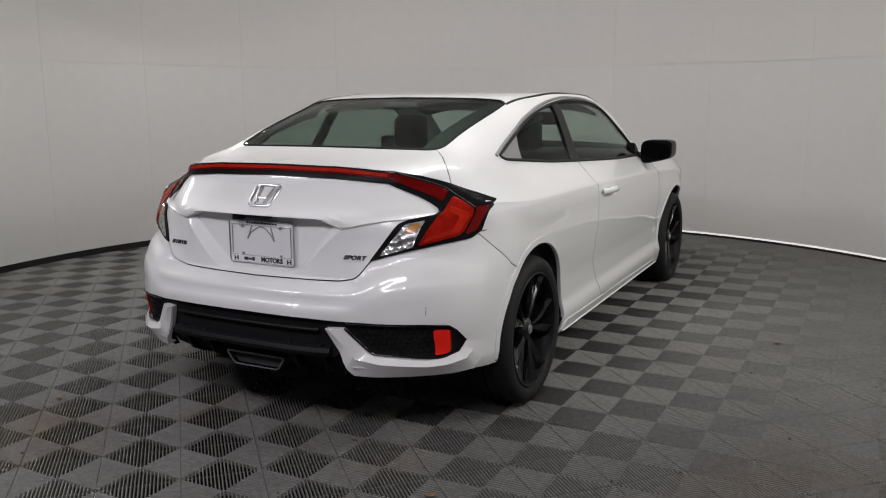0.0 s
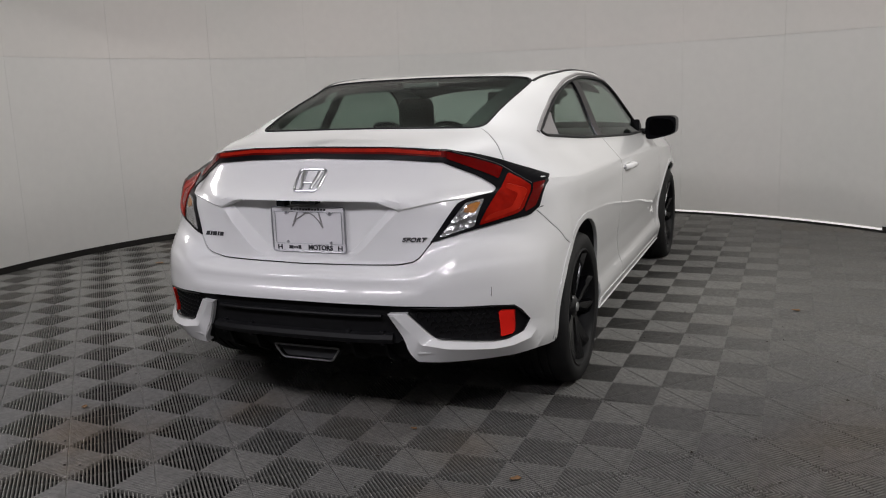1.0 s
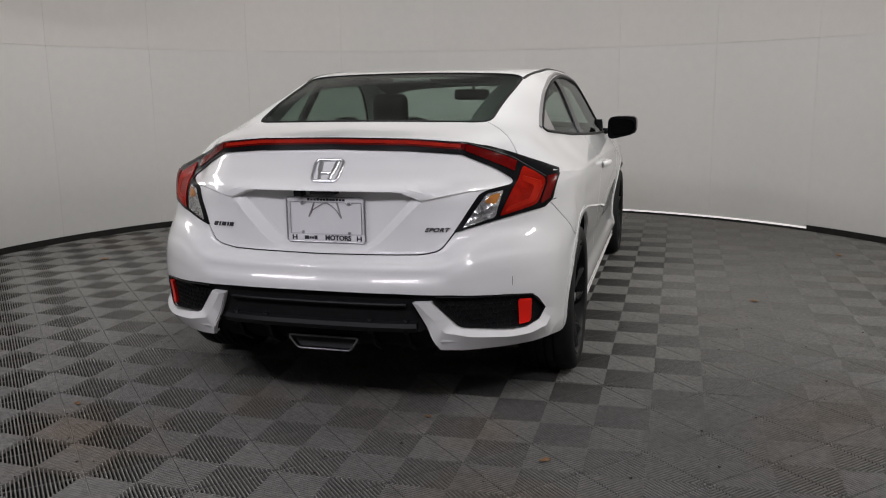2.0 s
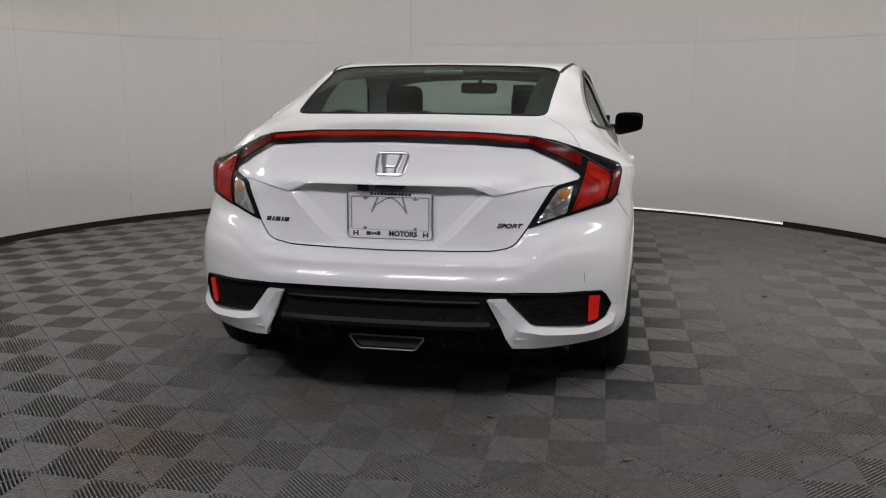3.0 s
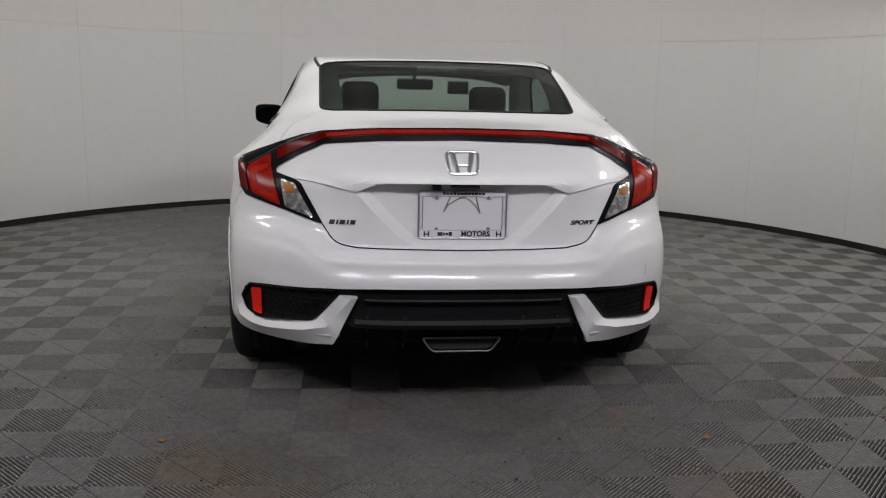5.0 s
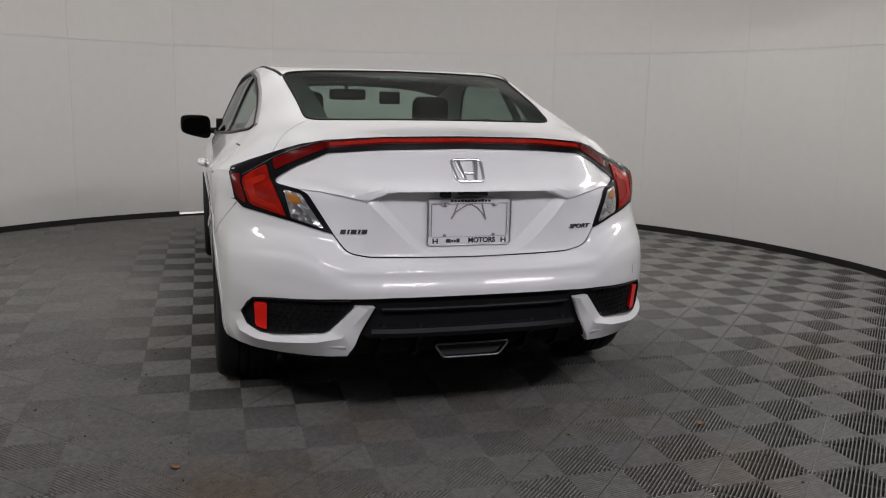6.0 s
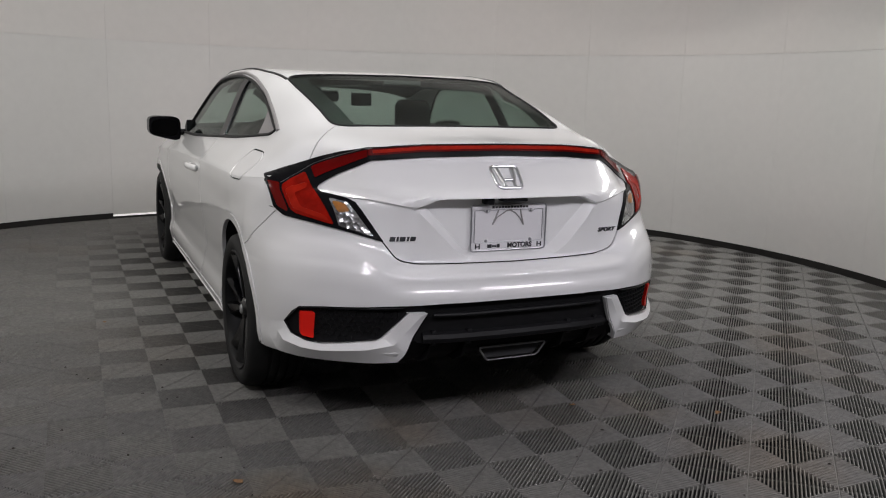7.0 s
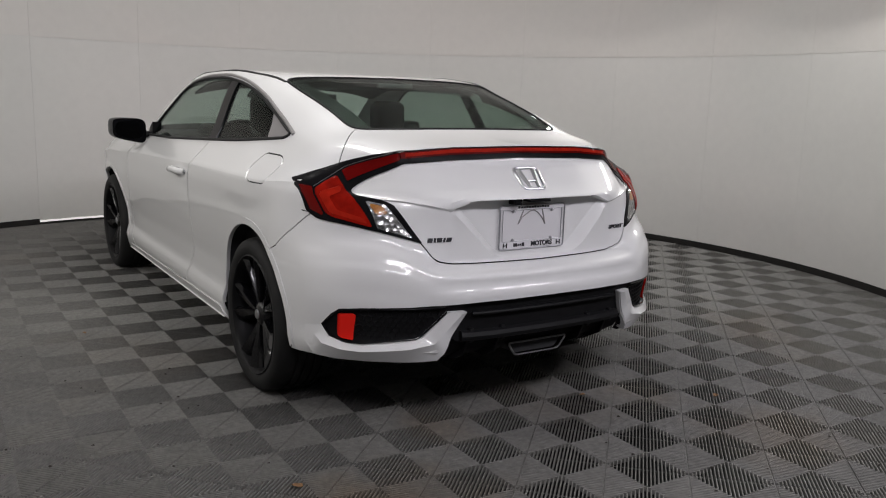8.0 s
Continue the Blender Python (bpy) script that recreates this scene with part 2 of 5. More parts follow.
def two_tone(name, first, second, broad, fine, rough, stain=None, stain_scale=1.0, vary=0.0, grain=0.12, spots=()):
    """A large surface whose tone drifts between two colours in the room's own scale, with fine grain and a few stains."""
    mat = bpy.data.materials.new(name)
    mat.use_nodes = True
    nt = mat.node_tree
    b = nt.nodes["Principled BSDF"]
    b.inputs["Roughness"].default_value = rough
    place = nt.nodes.new("ShaderNodeNewGeometry")

    def noise_at(scale, detail):
        n = nt.nodes.new("ShaderNodeTexNoise")
        n.inputs["Scale"].default_value, n.inputs["Detail"].default_value = scale, detail
        nt.links.new(place.outputs["Position"], n.inputs["Vector"])
        return n.outputs["Fac"]

    def spread(value, lo, hi, to_lo, to_hi):
        r = nt.nodes.new("ShaderNodeMapRange")
        for key, v in (("From Min", lo), ("From Max", hi), ("To Min", to_lo), ("To Max", to_hi)):
            r.inputs[key].default_value = v
        nt.links.new(value, r.inputs["Value"])
        return r.outputs[0]

    def blend(kind, fac, a, c):
        mx = nt.nodes.new("ShaderNodeMix")
        mx.data_type, mx.blend_type = "RGBA", kind
        for key, v in (("Factor", fac), ("A", a), ("B", c)):
            if isinstance(v, (int, float)):
                mx.inputs[key].default_value = v
            elif isinstance(v, tuple):
                mx.inputs[key].default_value = (*v, 1)
            else:
                nt.links.new(v, mx.inputs[key])
        return mx.outputs["Result"]
    tone = blend("MIX", spread(noise_at(broad, 3), 0.35, 0.65, 0, 1), first, second)
    if stain:
        tone = blend("MIX", spread(noise_at(stain_scale, 5), 0.58, 0.74, 0.0, 0.3), tone, stain)
    for x, y, radius, much in spots:
        # a stain with a ragged rim
        away = nt.nodes.new("ShaderNodeVectorMath")
        away.operation = "DISTANCE"
        away.inputs[1].default_value = (x, y, 0)
        nt.links.new(place.outputs["Position"], away.inputs[0])
        ragged = nt.nodes.new("ShaderNodeMath")
        ragged.operation = "MULTIPLY_ADD"
        ragged.inputs[1].default_value = radius * 1.6
        nt.links.new(noise_at(5.0, 6), ragged.inputs[0])
        nt.links.new(away.outputs["Value"], ragged.inputs[2])
        tone = blend("MIX", spread(ragged.outputs[0], radius * 0.7, radius * 1.9, much, 0.0), tone, stain)
    tone = blend("MULTIPLY", 1.0, tone, spread(noise_at(fine, 3), 0.3, 0.7, 1 - grain, 1 + grain))
    if vary:
        info = nt.nodes.new("ShaderNodeObjectInfo")
        tone = blend("MULTIPLY", 1.0, tone, spread(info.outputs["Random"], 0, 1, 1 - vary, 1 + vary))
    nt.links.new(tone, b.inputs["Base Color"])
    nt.links.new(spread(noise_at(fine * 0.4, 3), 0.3, 0.7, rough - 0.08, rough + 0.08), b.inputs["Roughness"])
    return mat


TILE = two_tone("grey_ribbed_plastic", (0.177, 0.173, 0.162), (0.152, 0.149, 0.140), 0.9, 45, 0.54, (0.170, 0.122, 0.074), 0.75, 0.06, 0.2,
                spots=((-0.75, -1.15, 0.34, 0.6), (-0.35, -0.62, 0.2, 0.4), (0.75, -1.35, 0.34, 0.5), (0.62, -0.72, 0.2, 0.45), (-1.0, -1.0, 0.2, 0.4)))
# upper panels: the warm cast of the light there is mixed into the colour
WALL_TOP = two_tone("warm_lit_wall_panel", (0.70, 0.664, 0.638), (0.664, 0.650, 0.624), 0.55, 14, 0.5, grain=0.015, vary=0.010)
WALL = two_tone("white_wall_panel", (0.69, 0.671, 0.650), (0.658, 0.653, 0.630), 0.55, 14, 0.5, grain=0.015, vary=0.010)


def glass(name, tint, rough=0.0):
    mat = bpy.data.materials.new(name)
    mat.use_nodes = True
    nt = mat.node_tree
    nt.nodes.remove(nt.nodes["Principled BSDF"])
    out = nt.nodes["Material Output"]
    clear, shine, mix, edge, power, level = (nt.nodes.new("ShaderNode" + k) for k in ("BsdfTransparent", "BsdfGlossy", "MixShader", "LayerWeight", "Math", "Math"))
    clear.inputs[0].default_value = (*tint, 1)
    shine.inputs["Roughness"].default_value = rough
    edge.inputs["Blend"].default_value = 0.5
    power.operation, level.operation = "POWER", "MULTIPLY_ADD"
    power.inputs[1].default_value = 5.0
    level.inputs[1].default_value, level.inputs[2].default_value = 0.55, 0.018
    nt.links.new(edge.outputs["Facing"], power.inputs[0])
    nt.links.new(power.outputs[0], level.inputs[0])
    nt.links.new(level.outputs[0], mix.inputs[0])
    nt.links.new(clear.outputs[0], mix.inputs[1])
    nt.links.new(shine.outputs[0], mix.inputs[2])
    nt.links.new(mix.outputs[0], out.inputs[0])
    return mat


GLASS_REAR = glass("green_tinted_glass", (0.70, 0.77, 0.735))
GLASS_SIDE = glass("side_window_glass", (0.72, 0.785, 0.75))
GLASS_FRONT = glass("windscreen_glass", (0.90, 0.95, 0.925))
GLASS_LENS = glass("clear_lens", (0.92, 0.92, 0.92))

# ---------------------------------------------------------------- the booth


def arc(az, r=R, z=0.0):
    a = radians(az)
    return Vector((CX + r * math.sin(a), CY + r * math.cos(a), z))


def arc_wall(bm, az0, az1, z0, z1, r0, r1, step=1.2):
    n = max(1, round((az1 - az0) / step))
    rows = []
    for i in range(n + 1):
        az = az0 + (az1 - az0) * i / n
        rows.append([bm.verts.new(arc(az, r, z)) for r, z in ((r0, z0), (r0, z1), (r1, z1), (r1, z0))])
    for a, b in zip(rows, rows[1:]):
        for k in range(4):
            bm.faces.new((a[k], a[(k + 1) % 4], b[(k + 1) % 4], b[k]))
    bm.faces.new(rows[0][::-1])
    bm.faces.new(rows[-1])


bm = bmesh.new()
arc_wall(bm, -131, 131, 0.0, CEIL, R + 0.007, R + 0.12)
wall_round = tagged(mesh_object("wall_round", bm, JOINT), "curved white panelled wall of a photo booth", "wall", kind="structure")

bm = bmesh.new()
for az0, az1, high in ((-131, -16.6, 0.05), (-16.6, 41.0, 0.020), (41.0, 131, 0.05)):
    arc_wall(bm, az0, az1, 0.0, high, R + 0.001, R + 0.006)
tagged(mesh_object("baseboard", bm, BASE), "black base strip under the curved wall", "baseboard", kind="structure")

# the leaked light along the foot, put in as a thin glowing strip
bm = bmesh.new()
arc_wall(bm, -16.6, 41.0, 0.022, 0.034, R - 0.006, R + 0.005)
tagged(mesh_object("foot_glow_strip", bm, STRIP), "thin bright white strip along the wall's foot", "light strip", kind="structure")

bm = bmesh.new()
box(bm, -7, 7, -9, 6.6, CEIL, CEIL + 0.15)
tagged(mesh_object("ceiling", bm, CEILING), "plain pale ceiling", "ceiling", kind="structure")
for name, x0, x1, y0, y1 in (("wall_west", -7.15, -7, -9, 6.6), ("wall_east", 7, 7.15, -9, 6.6), ("wall_south", -7.15, 7.15, -9.15, -9), ("wall_north", -7.15, 7.15, 6.6, 6.75)):
    bm = bmesh.new()
    box(bm, x0, x1, y0, y1, -0.1, CEIL)
    tagged(mesh_object(name, bm, BAY), "plain grey bay wall", "wall", kind="structure")


def dip(x, y):
    """The floor falls a few centimetres to a shallow hollow behind the car."""
    return -0.038 * math.exp(-0.5 * x * x) * smooth(0.05, -0.7, y) * (1 - smooth(-1.6, -2.6, y))


bm = bmesh.new()
grid = [[bm.verts.new((x, y, dip(x, y) - 0.019)) for y in np.linspace(-9.15, 6.75, 81).tolist()] for x in np.linspace(-7.15, 7.15, 61).tolist()]
for a, b in zip(grid, grid[1:]):
    for k in range(80):
        bm.faces.new((a[k], b[k], b[k + 1], a[k + 1]))
box(bm, -7.15, 7.15, -9.15, 6.75, -0.25, -0.12)
floor = tagged(mesh_object("floor", bm, PIT), "dark subfloor below grey ribbed plastic tiles", "floor", kind="structure")

# ---------------------------------------------------------------- the car: form of the body
# x across, y forward from the rear axle, z up

rear_y = pchip((0.15, 0.20, 0.25, 0.29, 0.328, 0.37, 0.45, 0.50, 0.530, 0.546, 0.558, 0.585, 0.596, 0.604, 0.612, 0.622, 0.634, 0.71, 0.80, 0.852, 0.88, 0.92, 0.98, 1.05),
               (-0.66, -0.72, -0.775, -0.812, -0.834, -0.823, -0.838, -0.849, -0.849, -0.840, -0.832, -0.829, -0.822, -0.808, -0.782, -0.752, -0.742, -0.740, -0.746, -0.748, -0.712, -0.668, -0.612, -0.590))
corner_y = pchip((0.15, 0.20, 0.25, 0.29, 0.328, 0.37, 0.45, 0.50, 0.55, 0.60, 0.645, 0.69, 0.74, 0.82, 0.88, 0.92, 0.98, 1.05),
                 (-0.66, -0.72, -0.775, -0.812, -0.834, -0.823, -0.838, -0.842, -0.837, -0.825, -0.800, -0.768, -0.748, -0.738, -0.710, -0.668, -0.612, -0.590))
bow_low = pchip((0, 0.25, 0.45, 0.60, 0.72, 0.82, 0.91, 0.96, 1.0), (0, 0.006, 0.033, 0.075, 0.138, 0.213, 0.308, 0.398, 0.59))
bow_high = pchip((0, 0.25, 0.45, 0.585, 0.68, 0.77, 0.86, 0.96, 1.0), (0, 0.008, 0.038, 0.070, 0.132, 0.216, 0.283, 0.350, 0.54))
rear_w = pchip((0.15, 0.22, 0.30, 0.40, 0.60, 0.70, 0.80, 0.86, 0.90, 1.05), (0.815, 0.858, 0.880, 0.886, 0.885, 0.881, 0.870, 0.863, 0.853, 0.85))
side_w = pchip((0.15, 0.20, 0.24, 0.28, 0.30, 0.36, 0.44, 0.52, 0.62, 0.72, 0.80, 0.86, 0.92), (0.795, 0.850, 0.865, 0.873, 0.872, 0.857, 0.858, 0.868, 0.881, 0.888, 0.889, 0.884, 0.86))


def ledge(a):
    """The height of the boot's crease: level over the plate, dipping to a corner, rising to the lamps."""
    return float(np.interp(a, (0, 0.30, 0.35, 0.40, 0.435, 0.61, 1.0), (0.852, 0.852, 0.848, 0.831, 0.819, 0.848, 0.868)))


def rear_at(r, z):
    """The tail's surface at the share r of its half width and the height z."""
    a = abs(r)
    y0 = rear_y(z) + (corner_y(z) - rear_y(z)) * smooth(0.45, 0.60, a)
    # the bumper's shelf climbs towards the lamps and fades out at the corners
    lifted = rear_y(z - 0.085 * smooth(0.45, 0.75, a))
    y0 += 0.30 * (lifted - y0) * smooth(0.45, 0.60, a) * (1 - smooth(0.78, 0.92, a)) * (1 - smooth(0.72, 0.80, z)) * smooth(0.50, 0.56, z)
    k = smooth(0.76, 0.90, z)
    # the upper panel of the boot ends in a ledge that dips beside the plate and rises to the lamps
    edge = ledge(a)
    step = 0.010 * smooth(0.36, 0.43, a) * (1 - smooth(0.66, 0.74, a)) * (1 - smooth(edge - 0.005, edge + 0.003, z)) * smooth(0.70, 0.79, z)
    facet = 0.15 * max(0.0, a * 0.86 - (0.385 + (z - 0.82) * 0.55)) * smooth(edge, edge + 0.012, z) * (1 - smooth(0.70, 0.85, a))
    return y0 + bow_low(a) * (1 - k) + bow_high(a) * k + step + facet


HOLLOW_SIDE = 0.048                 # width of the hollow's slanting side


def hollow_edge(z):
    """Half the width of the plate's hollow: straight sides that spread upwards from a rounded foot."""
    return float(np.interp(z, (0.634, 0.646, 0.660, 0.680, 0.820, 0.86), (0.165, 0.195, 0.222, 0.246, 0.380, 0.392)))


def follow_hollow(r, z, w):
    """Bend the columns of the boot so that one runs along the hollow's rim and one along its foot."""
    pull = smooth(0.605, 0.64, z) * (1 - smooth(0.835, 0.87, z))
    edge = hollow_edge(z) / w
    rim, foot = 0.42 + (edge - 0.42) * pull, 0.372 + (edge - HOLLOW_SIDE / w - 0.372) * pull
    return float(np.interp(r, (0, 0.372, 0.42, 0.62, 1.0), (0, foot, rim, 0.62, 1.0)))


def plate_hollow(x, z, y):
    """The hollow round the number plate."""
    rim = ledge(abs(x) / 0.87)
    share = min(max((hollow_edge(z) - abs(x)) / HOLLOW_SIDE, 0.0), 1.0)
    inside = share * smooth(0.632, 0.656, z) * (1 - smooth(rim - 0.006, rim + 0.001, z))
    return y + max(0.0, -0.688 - y) * inside


# rows across the top: outer y, centre y, then (x, z) of shoulder, waist, window top, roof rail, mid roof, and the centre's height
TAIL = [(-0.335, -0.595, 0.823, 0.897, 0.75, 0.922, 0.66, 0.955, 0.58, 0.998, 0.35, 1.035, 1.043),
        (-0.20, -0.42, 0.862, 0.888, 0.785, 0.940, 0.69, 1.004, 0.56, 1.043, 0.35, 1.053, 1.057),
        (-0.10, -0.22, 0.880, 0.881, 0.767, 0.969, 0.66, 1.050, 0.51, 1.082, 0.30, 1.086, 1.088),
        (0.05, -0.02, 0.887, 0.878, 0.760, 0.988, 0.68, 1.080, 0.54, 1.142, 0.30, 1.161, 1.167),
        (0.30, 0.26, 0.889, 0.875, 0.770, 1.000, 0.645, 1.165, 0.555, 1.215, 0.30, 1.246, 1.254)]
CABIN_ROWS = [(0.60, 0.58, 0.889, 0.870, 0.792, 0.990, 0.640, 1.246, 0.562, 1.292, 0.32, 1.303, 1.307),
              (1.00, 1.00, 0.890, 0.862, 0.815, 0.975, 0.646, 1.282, 0.580, 1.318, 0.32, 1.319, 1.320),
              (1.40, 1.40, 0.888, 0.850, 0.828, 0.955, 0.672, 1.256, 0.610, 1.306, 0.33, 1.318, 1.322),
              (1.75, 1.75, 0.886, 0.840, 0.830, 0.935, 0.742, 1.092, 0.650, 1.222, 0.35, 1.286, 1.300),
              (2.00, 2.02, 0.885, 0.830, 0.830, 0.920, 0.770, 0.985, 0.690, 1.098, 0.38, 1.212, 1.246)]
NOSE = [(2.40, 2.44, 0.884, 0.810, 0.82, 0.898, 0.74, 0.935, 0.66, 0.958, 0.38, 1.020, 1.045),
        (2.75, 2.80, 0.878, 0.795, 0.81, 0.872, 0.70, 0.900, 0.60, 0.915, 0.35, 0.935, 0.942),
        (3.20, 3.27, 0.830, 0.750, 0.77, 0.825, 0.65, 0.862, 0.50, 0.880, 0.30, 0.890, 0.895),
        (3.42, 3.54, 0.700, 0.680, 0.65, 0.715, 0.55, 0.745, 0.45, 0.765, 0.30, 0.780, 0.785)]
ROWS = TAIL + CABIN_ROWS + NOSE
steps = [0.0]
for a, b in zip(ROWS, ROWS[1:]):
    steps.append(steps[-1] + math.hypot(b[0] - a[0], b[1] - a[1]) / 1.4)
columns = [pchip(steps, [row[k] for row in ROWS]) for k in range(13)]
SHARES = [1.0, 0.985, 0.97, 0.955, 0.94, 0.925, 0.91, 0.895, 0.88, 0.865, 0.85, 0.835, 0.82, 0.805, 0.79, 0.775, 0.76, 0.745, 0.73, 0.715, 0.70, 0.685, 0.67, 0.655, 0.64, 0.62, 0.60, 0.58, 0.56, 0.54, 0.52, 0.50,
          *[0.4875 - 0.0125 * k for k in range(25)], 0.16, 0.13, 0.10, 0.075, 0.05, 0.025, 0.0]


def top_row(u):
    v = [c(u) for c in columns]
    xs = v[2]
    z_of = pchip([0, v[10] / xs, v[8] / xs, v[6] / xs, v[4] / xs, 1.0], [v[12], v[11], v[9], v[7], v[5], v[3]])
    return v, xs, z_of


def body_grid():
    """The right half of the skin: (points of the top, points of the flank below the shoulder)."""
    n = 96
    top = []
    for i in range(n + 1):
        u = steps[-1] * i / n
        v, xs, z_of = top_row(u)
        line = []
        for f in SHARES:
            z = z_of(f)
            if i == 0:
                r = 0.96 * f
                line.append(Vector((rear_w(z) * r, rear_at(r, z), z)))
            else:
                k = f ** 2.6 if u < 1.0 else f ** 2
                line.append(Vector((xs * f, v[1] + (v[0] - v[1]) * k, z)))
        top.append(line)
    # ease the first rows into the tail's edge
    for i in (1, 2, 3, 4, 5):
        w = (1 - i / 6) ** 2
        for j in range(len(SHARES)):
            bow0 = top[0][j].y - top[0][-1].y
            bow = top[i][j].y - top[i][-1].y
            span = (top[0][0].y - top[0][-1].y)
            now = (top[i][0].y - top[i][-1].y)
            top[i][j].y = top[i][-1].y + bow * (1 - w) + (bow0 * now / span) * w
    ring = [top[0][j] for j in range(len(SHARES) - 1, -1, -1)] + [top[i][0] for i in range(1, n + 1)] + [top[n][j] for j in range(1, len(SHARES))]
    kinds = [("rear", SHARES[j]) for j in range(len(SHARES) - 1, -1, -1)] + [("side", 0)] * n + [("front", SHARES[j]) for j in range(1, len(SHARES))]
    levels = [0.93, 0.86, 0.80, 0.74, 0.68, 0.62, 0.56, 0.50, 0.44, 0.38, 0.32, 0.26, 0.2, 0.14, 0.07, 0.0]   # shares of the way from top to 0.86
    fixed = [0.8565, 0.853, 0.8505, 0.848, 0.845, 0.841, 0.837, 0.833, 0.829, 0.825, 0.821, 0.817, 0.813, 0.808, 0.802, 0.795, *[0.787 - 0.0078 * k for k in range(18)], 0.648, 0.640, 0.634, 0.628, 0.622, 0.617, 0.612, 0.606, 0.601, 0.595,
             0.585, 0.575, 0.56, 0.545, 0.53, 0.515, 0.50, 0.485, 0.47, 0.455, 0.44, 0.42, 0.40, 0.38, 0.36, 0.34, 0.32, 0.30, 0.285, 0.27, 0.25, 0.235, 0.22, 0.205]
    flank = []
    for p, (kind, f) in zip(ring, kinds):
        za = min(0.86, p.z - 0.02)
        zs = [za + (p.z - za) * s for s in levels] + [0.205 + (z - 0.205) * (za - 0.205) / (0.86 - 0.205) for z in fixed]
        col = [p.copy()]
        for z in zs:
            if kind == "rear":
                r = 0.96 * f
                z += (ledge(r) - 0.852) * smooth(0.775, 0.852, z) * (1 - smooth(0.852, 0.93, z))
                r = follow_hollow(r, z, rear_w(z))
                x = rear_w(z) * r
                col.append(Vector((x, plate_hollow(x, z, rear_at(r, z)), z)))
            elif kind == "side":
                d = p.y - rear_y(min(z, 0.6)) if p.y < 0.3 else 2.0
                lo, hi = 0.9, 1.0
                for _ in range(18):
                    mid = (lo + hi) / 2
                    lo, hi = (mid, hi) if bow_low(mid) < d else (lo, mid)
                share = lo if d < 0.62 else 1.0
                blend = smooth(-0.25, 0.05, p.y)
                w = rear_w(z) * (1 - blend) + side_w(z) * blend
                flare = 0.001 * math.exp(-((p.y - 0.02) / 0.36) ** 4) + 0.007 * math.exp(-((p.y - 2.7) / 0.36) ** 4)
                w += flare * smooth(0.80, 0.68, z)
                k = p.x / (rear_w(p.z) * (1 - blend) + side_w(p.z) * blend)      # meet the shoulder
                ease = smooth(p.z - 0.14, p.z, z)
                x = w * share
                x = x * (1 - ease) + w * k * ease if p.y < 2.9 else w * p.x / 0.886
                col.append(Vector((x, p.y, z)))
            else:
                g = smooth(p.z, 0.35, z)
                col.append(Vector((p.x * (1 + 0.12 * g), p.y + 0.05 * g, z)))
        flank.append(col)
    return top, flank


def body_mesh():
    top, flank = body_grid()
    bm = bmesh.new()
    for side in (1, -1):
        def vert(p):
            return bm.verts.new((p.x * side, p.y, p.z))
        tops = [[vert(p) for p in line] for line in top]
        cols = [[vert(p) for p in col] for col in flank]
        for grid in (tops, cols):
            for a, b in zip(grid, grid[1:]):
                for k in range(len(a) - 1):
                    bm.faces.new((a[k], a[k + 1], b[k + 1], b[k]))
    bmesh.ops.remove_doubles(bm, verts=bm.verts[:], dist=0.0004)
    bmesh.ops.dissolve_degenerate(bm, edges=bm.edges[:], dist=0.0002)
    bmesh.ops.recalc_face_normals(bm, faces=bm.faces[:])
    if sum(f.normal.z for f in bm.faces if f.calc_center_median().z > 1.3) < 0:
        bmesh.ops.reverse_faces(bm, faces=bm.faces[:])
    return bm


form = mesh_object("form", body_mesh(), None, soft_angle=0)      # a mould for the parts that follow the skin
bpy.context.view_layer.update()

car = thing("car", "white pearl two-door coupe with black wheels, parked", "car")


def on_skin(origin, way):
    hit, place, normal, _ = form.ray_cast(Vector(origin), Vector(way).normalized())
    return (place, normal) if hit else (None, None)


WAYS = {"y": Vector((0, 1, 0)), "z": Vector((0, 0, -1)), "x": Vector((-1, 0, 0)), "-x": Vector((1, 0, 0))}


def skin_point(a, b, axis):
    if axis == "y":
        return on_skin((a, -2, b), (0, 1, 0))
    if axis == "z":
        return on_skin((a, b, 3), (0, 0, -1))
    return on_skin((2 if axis == "x" else -2, a, b), WAYS[axis])


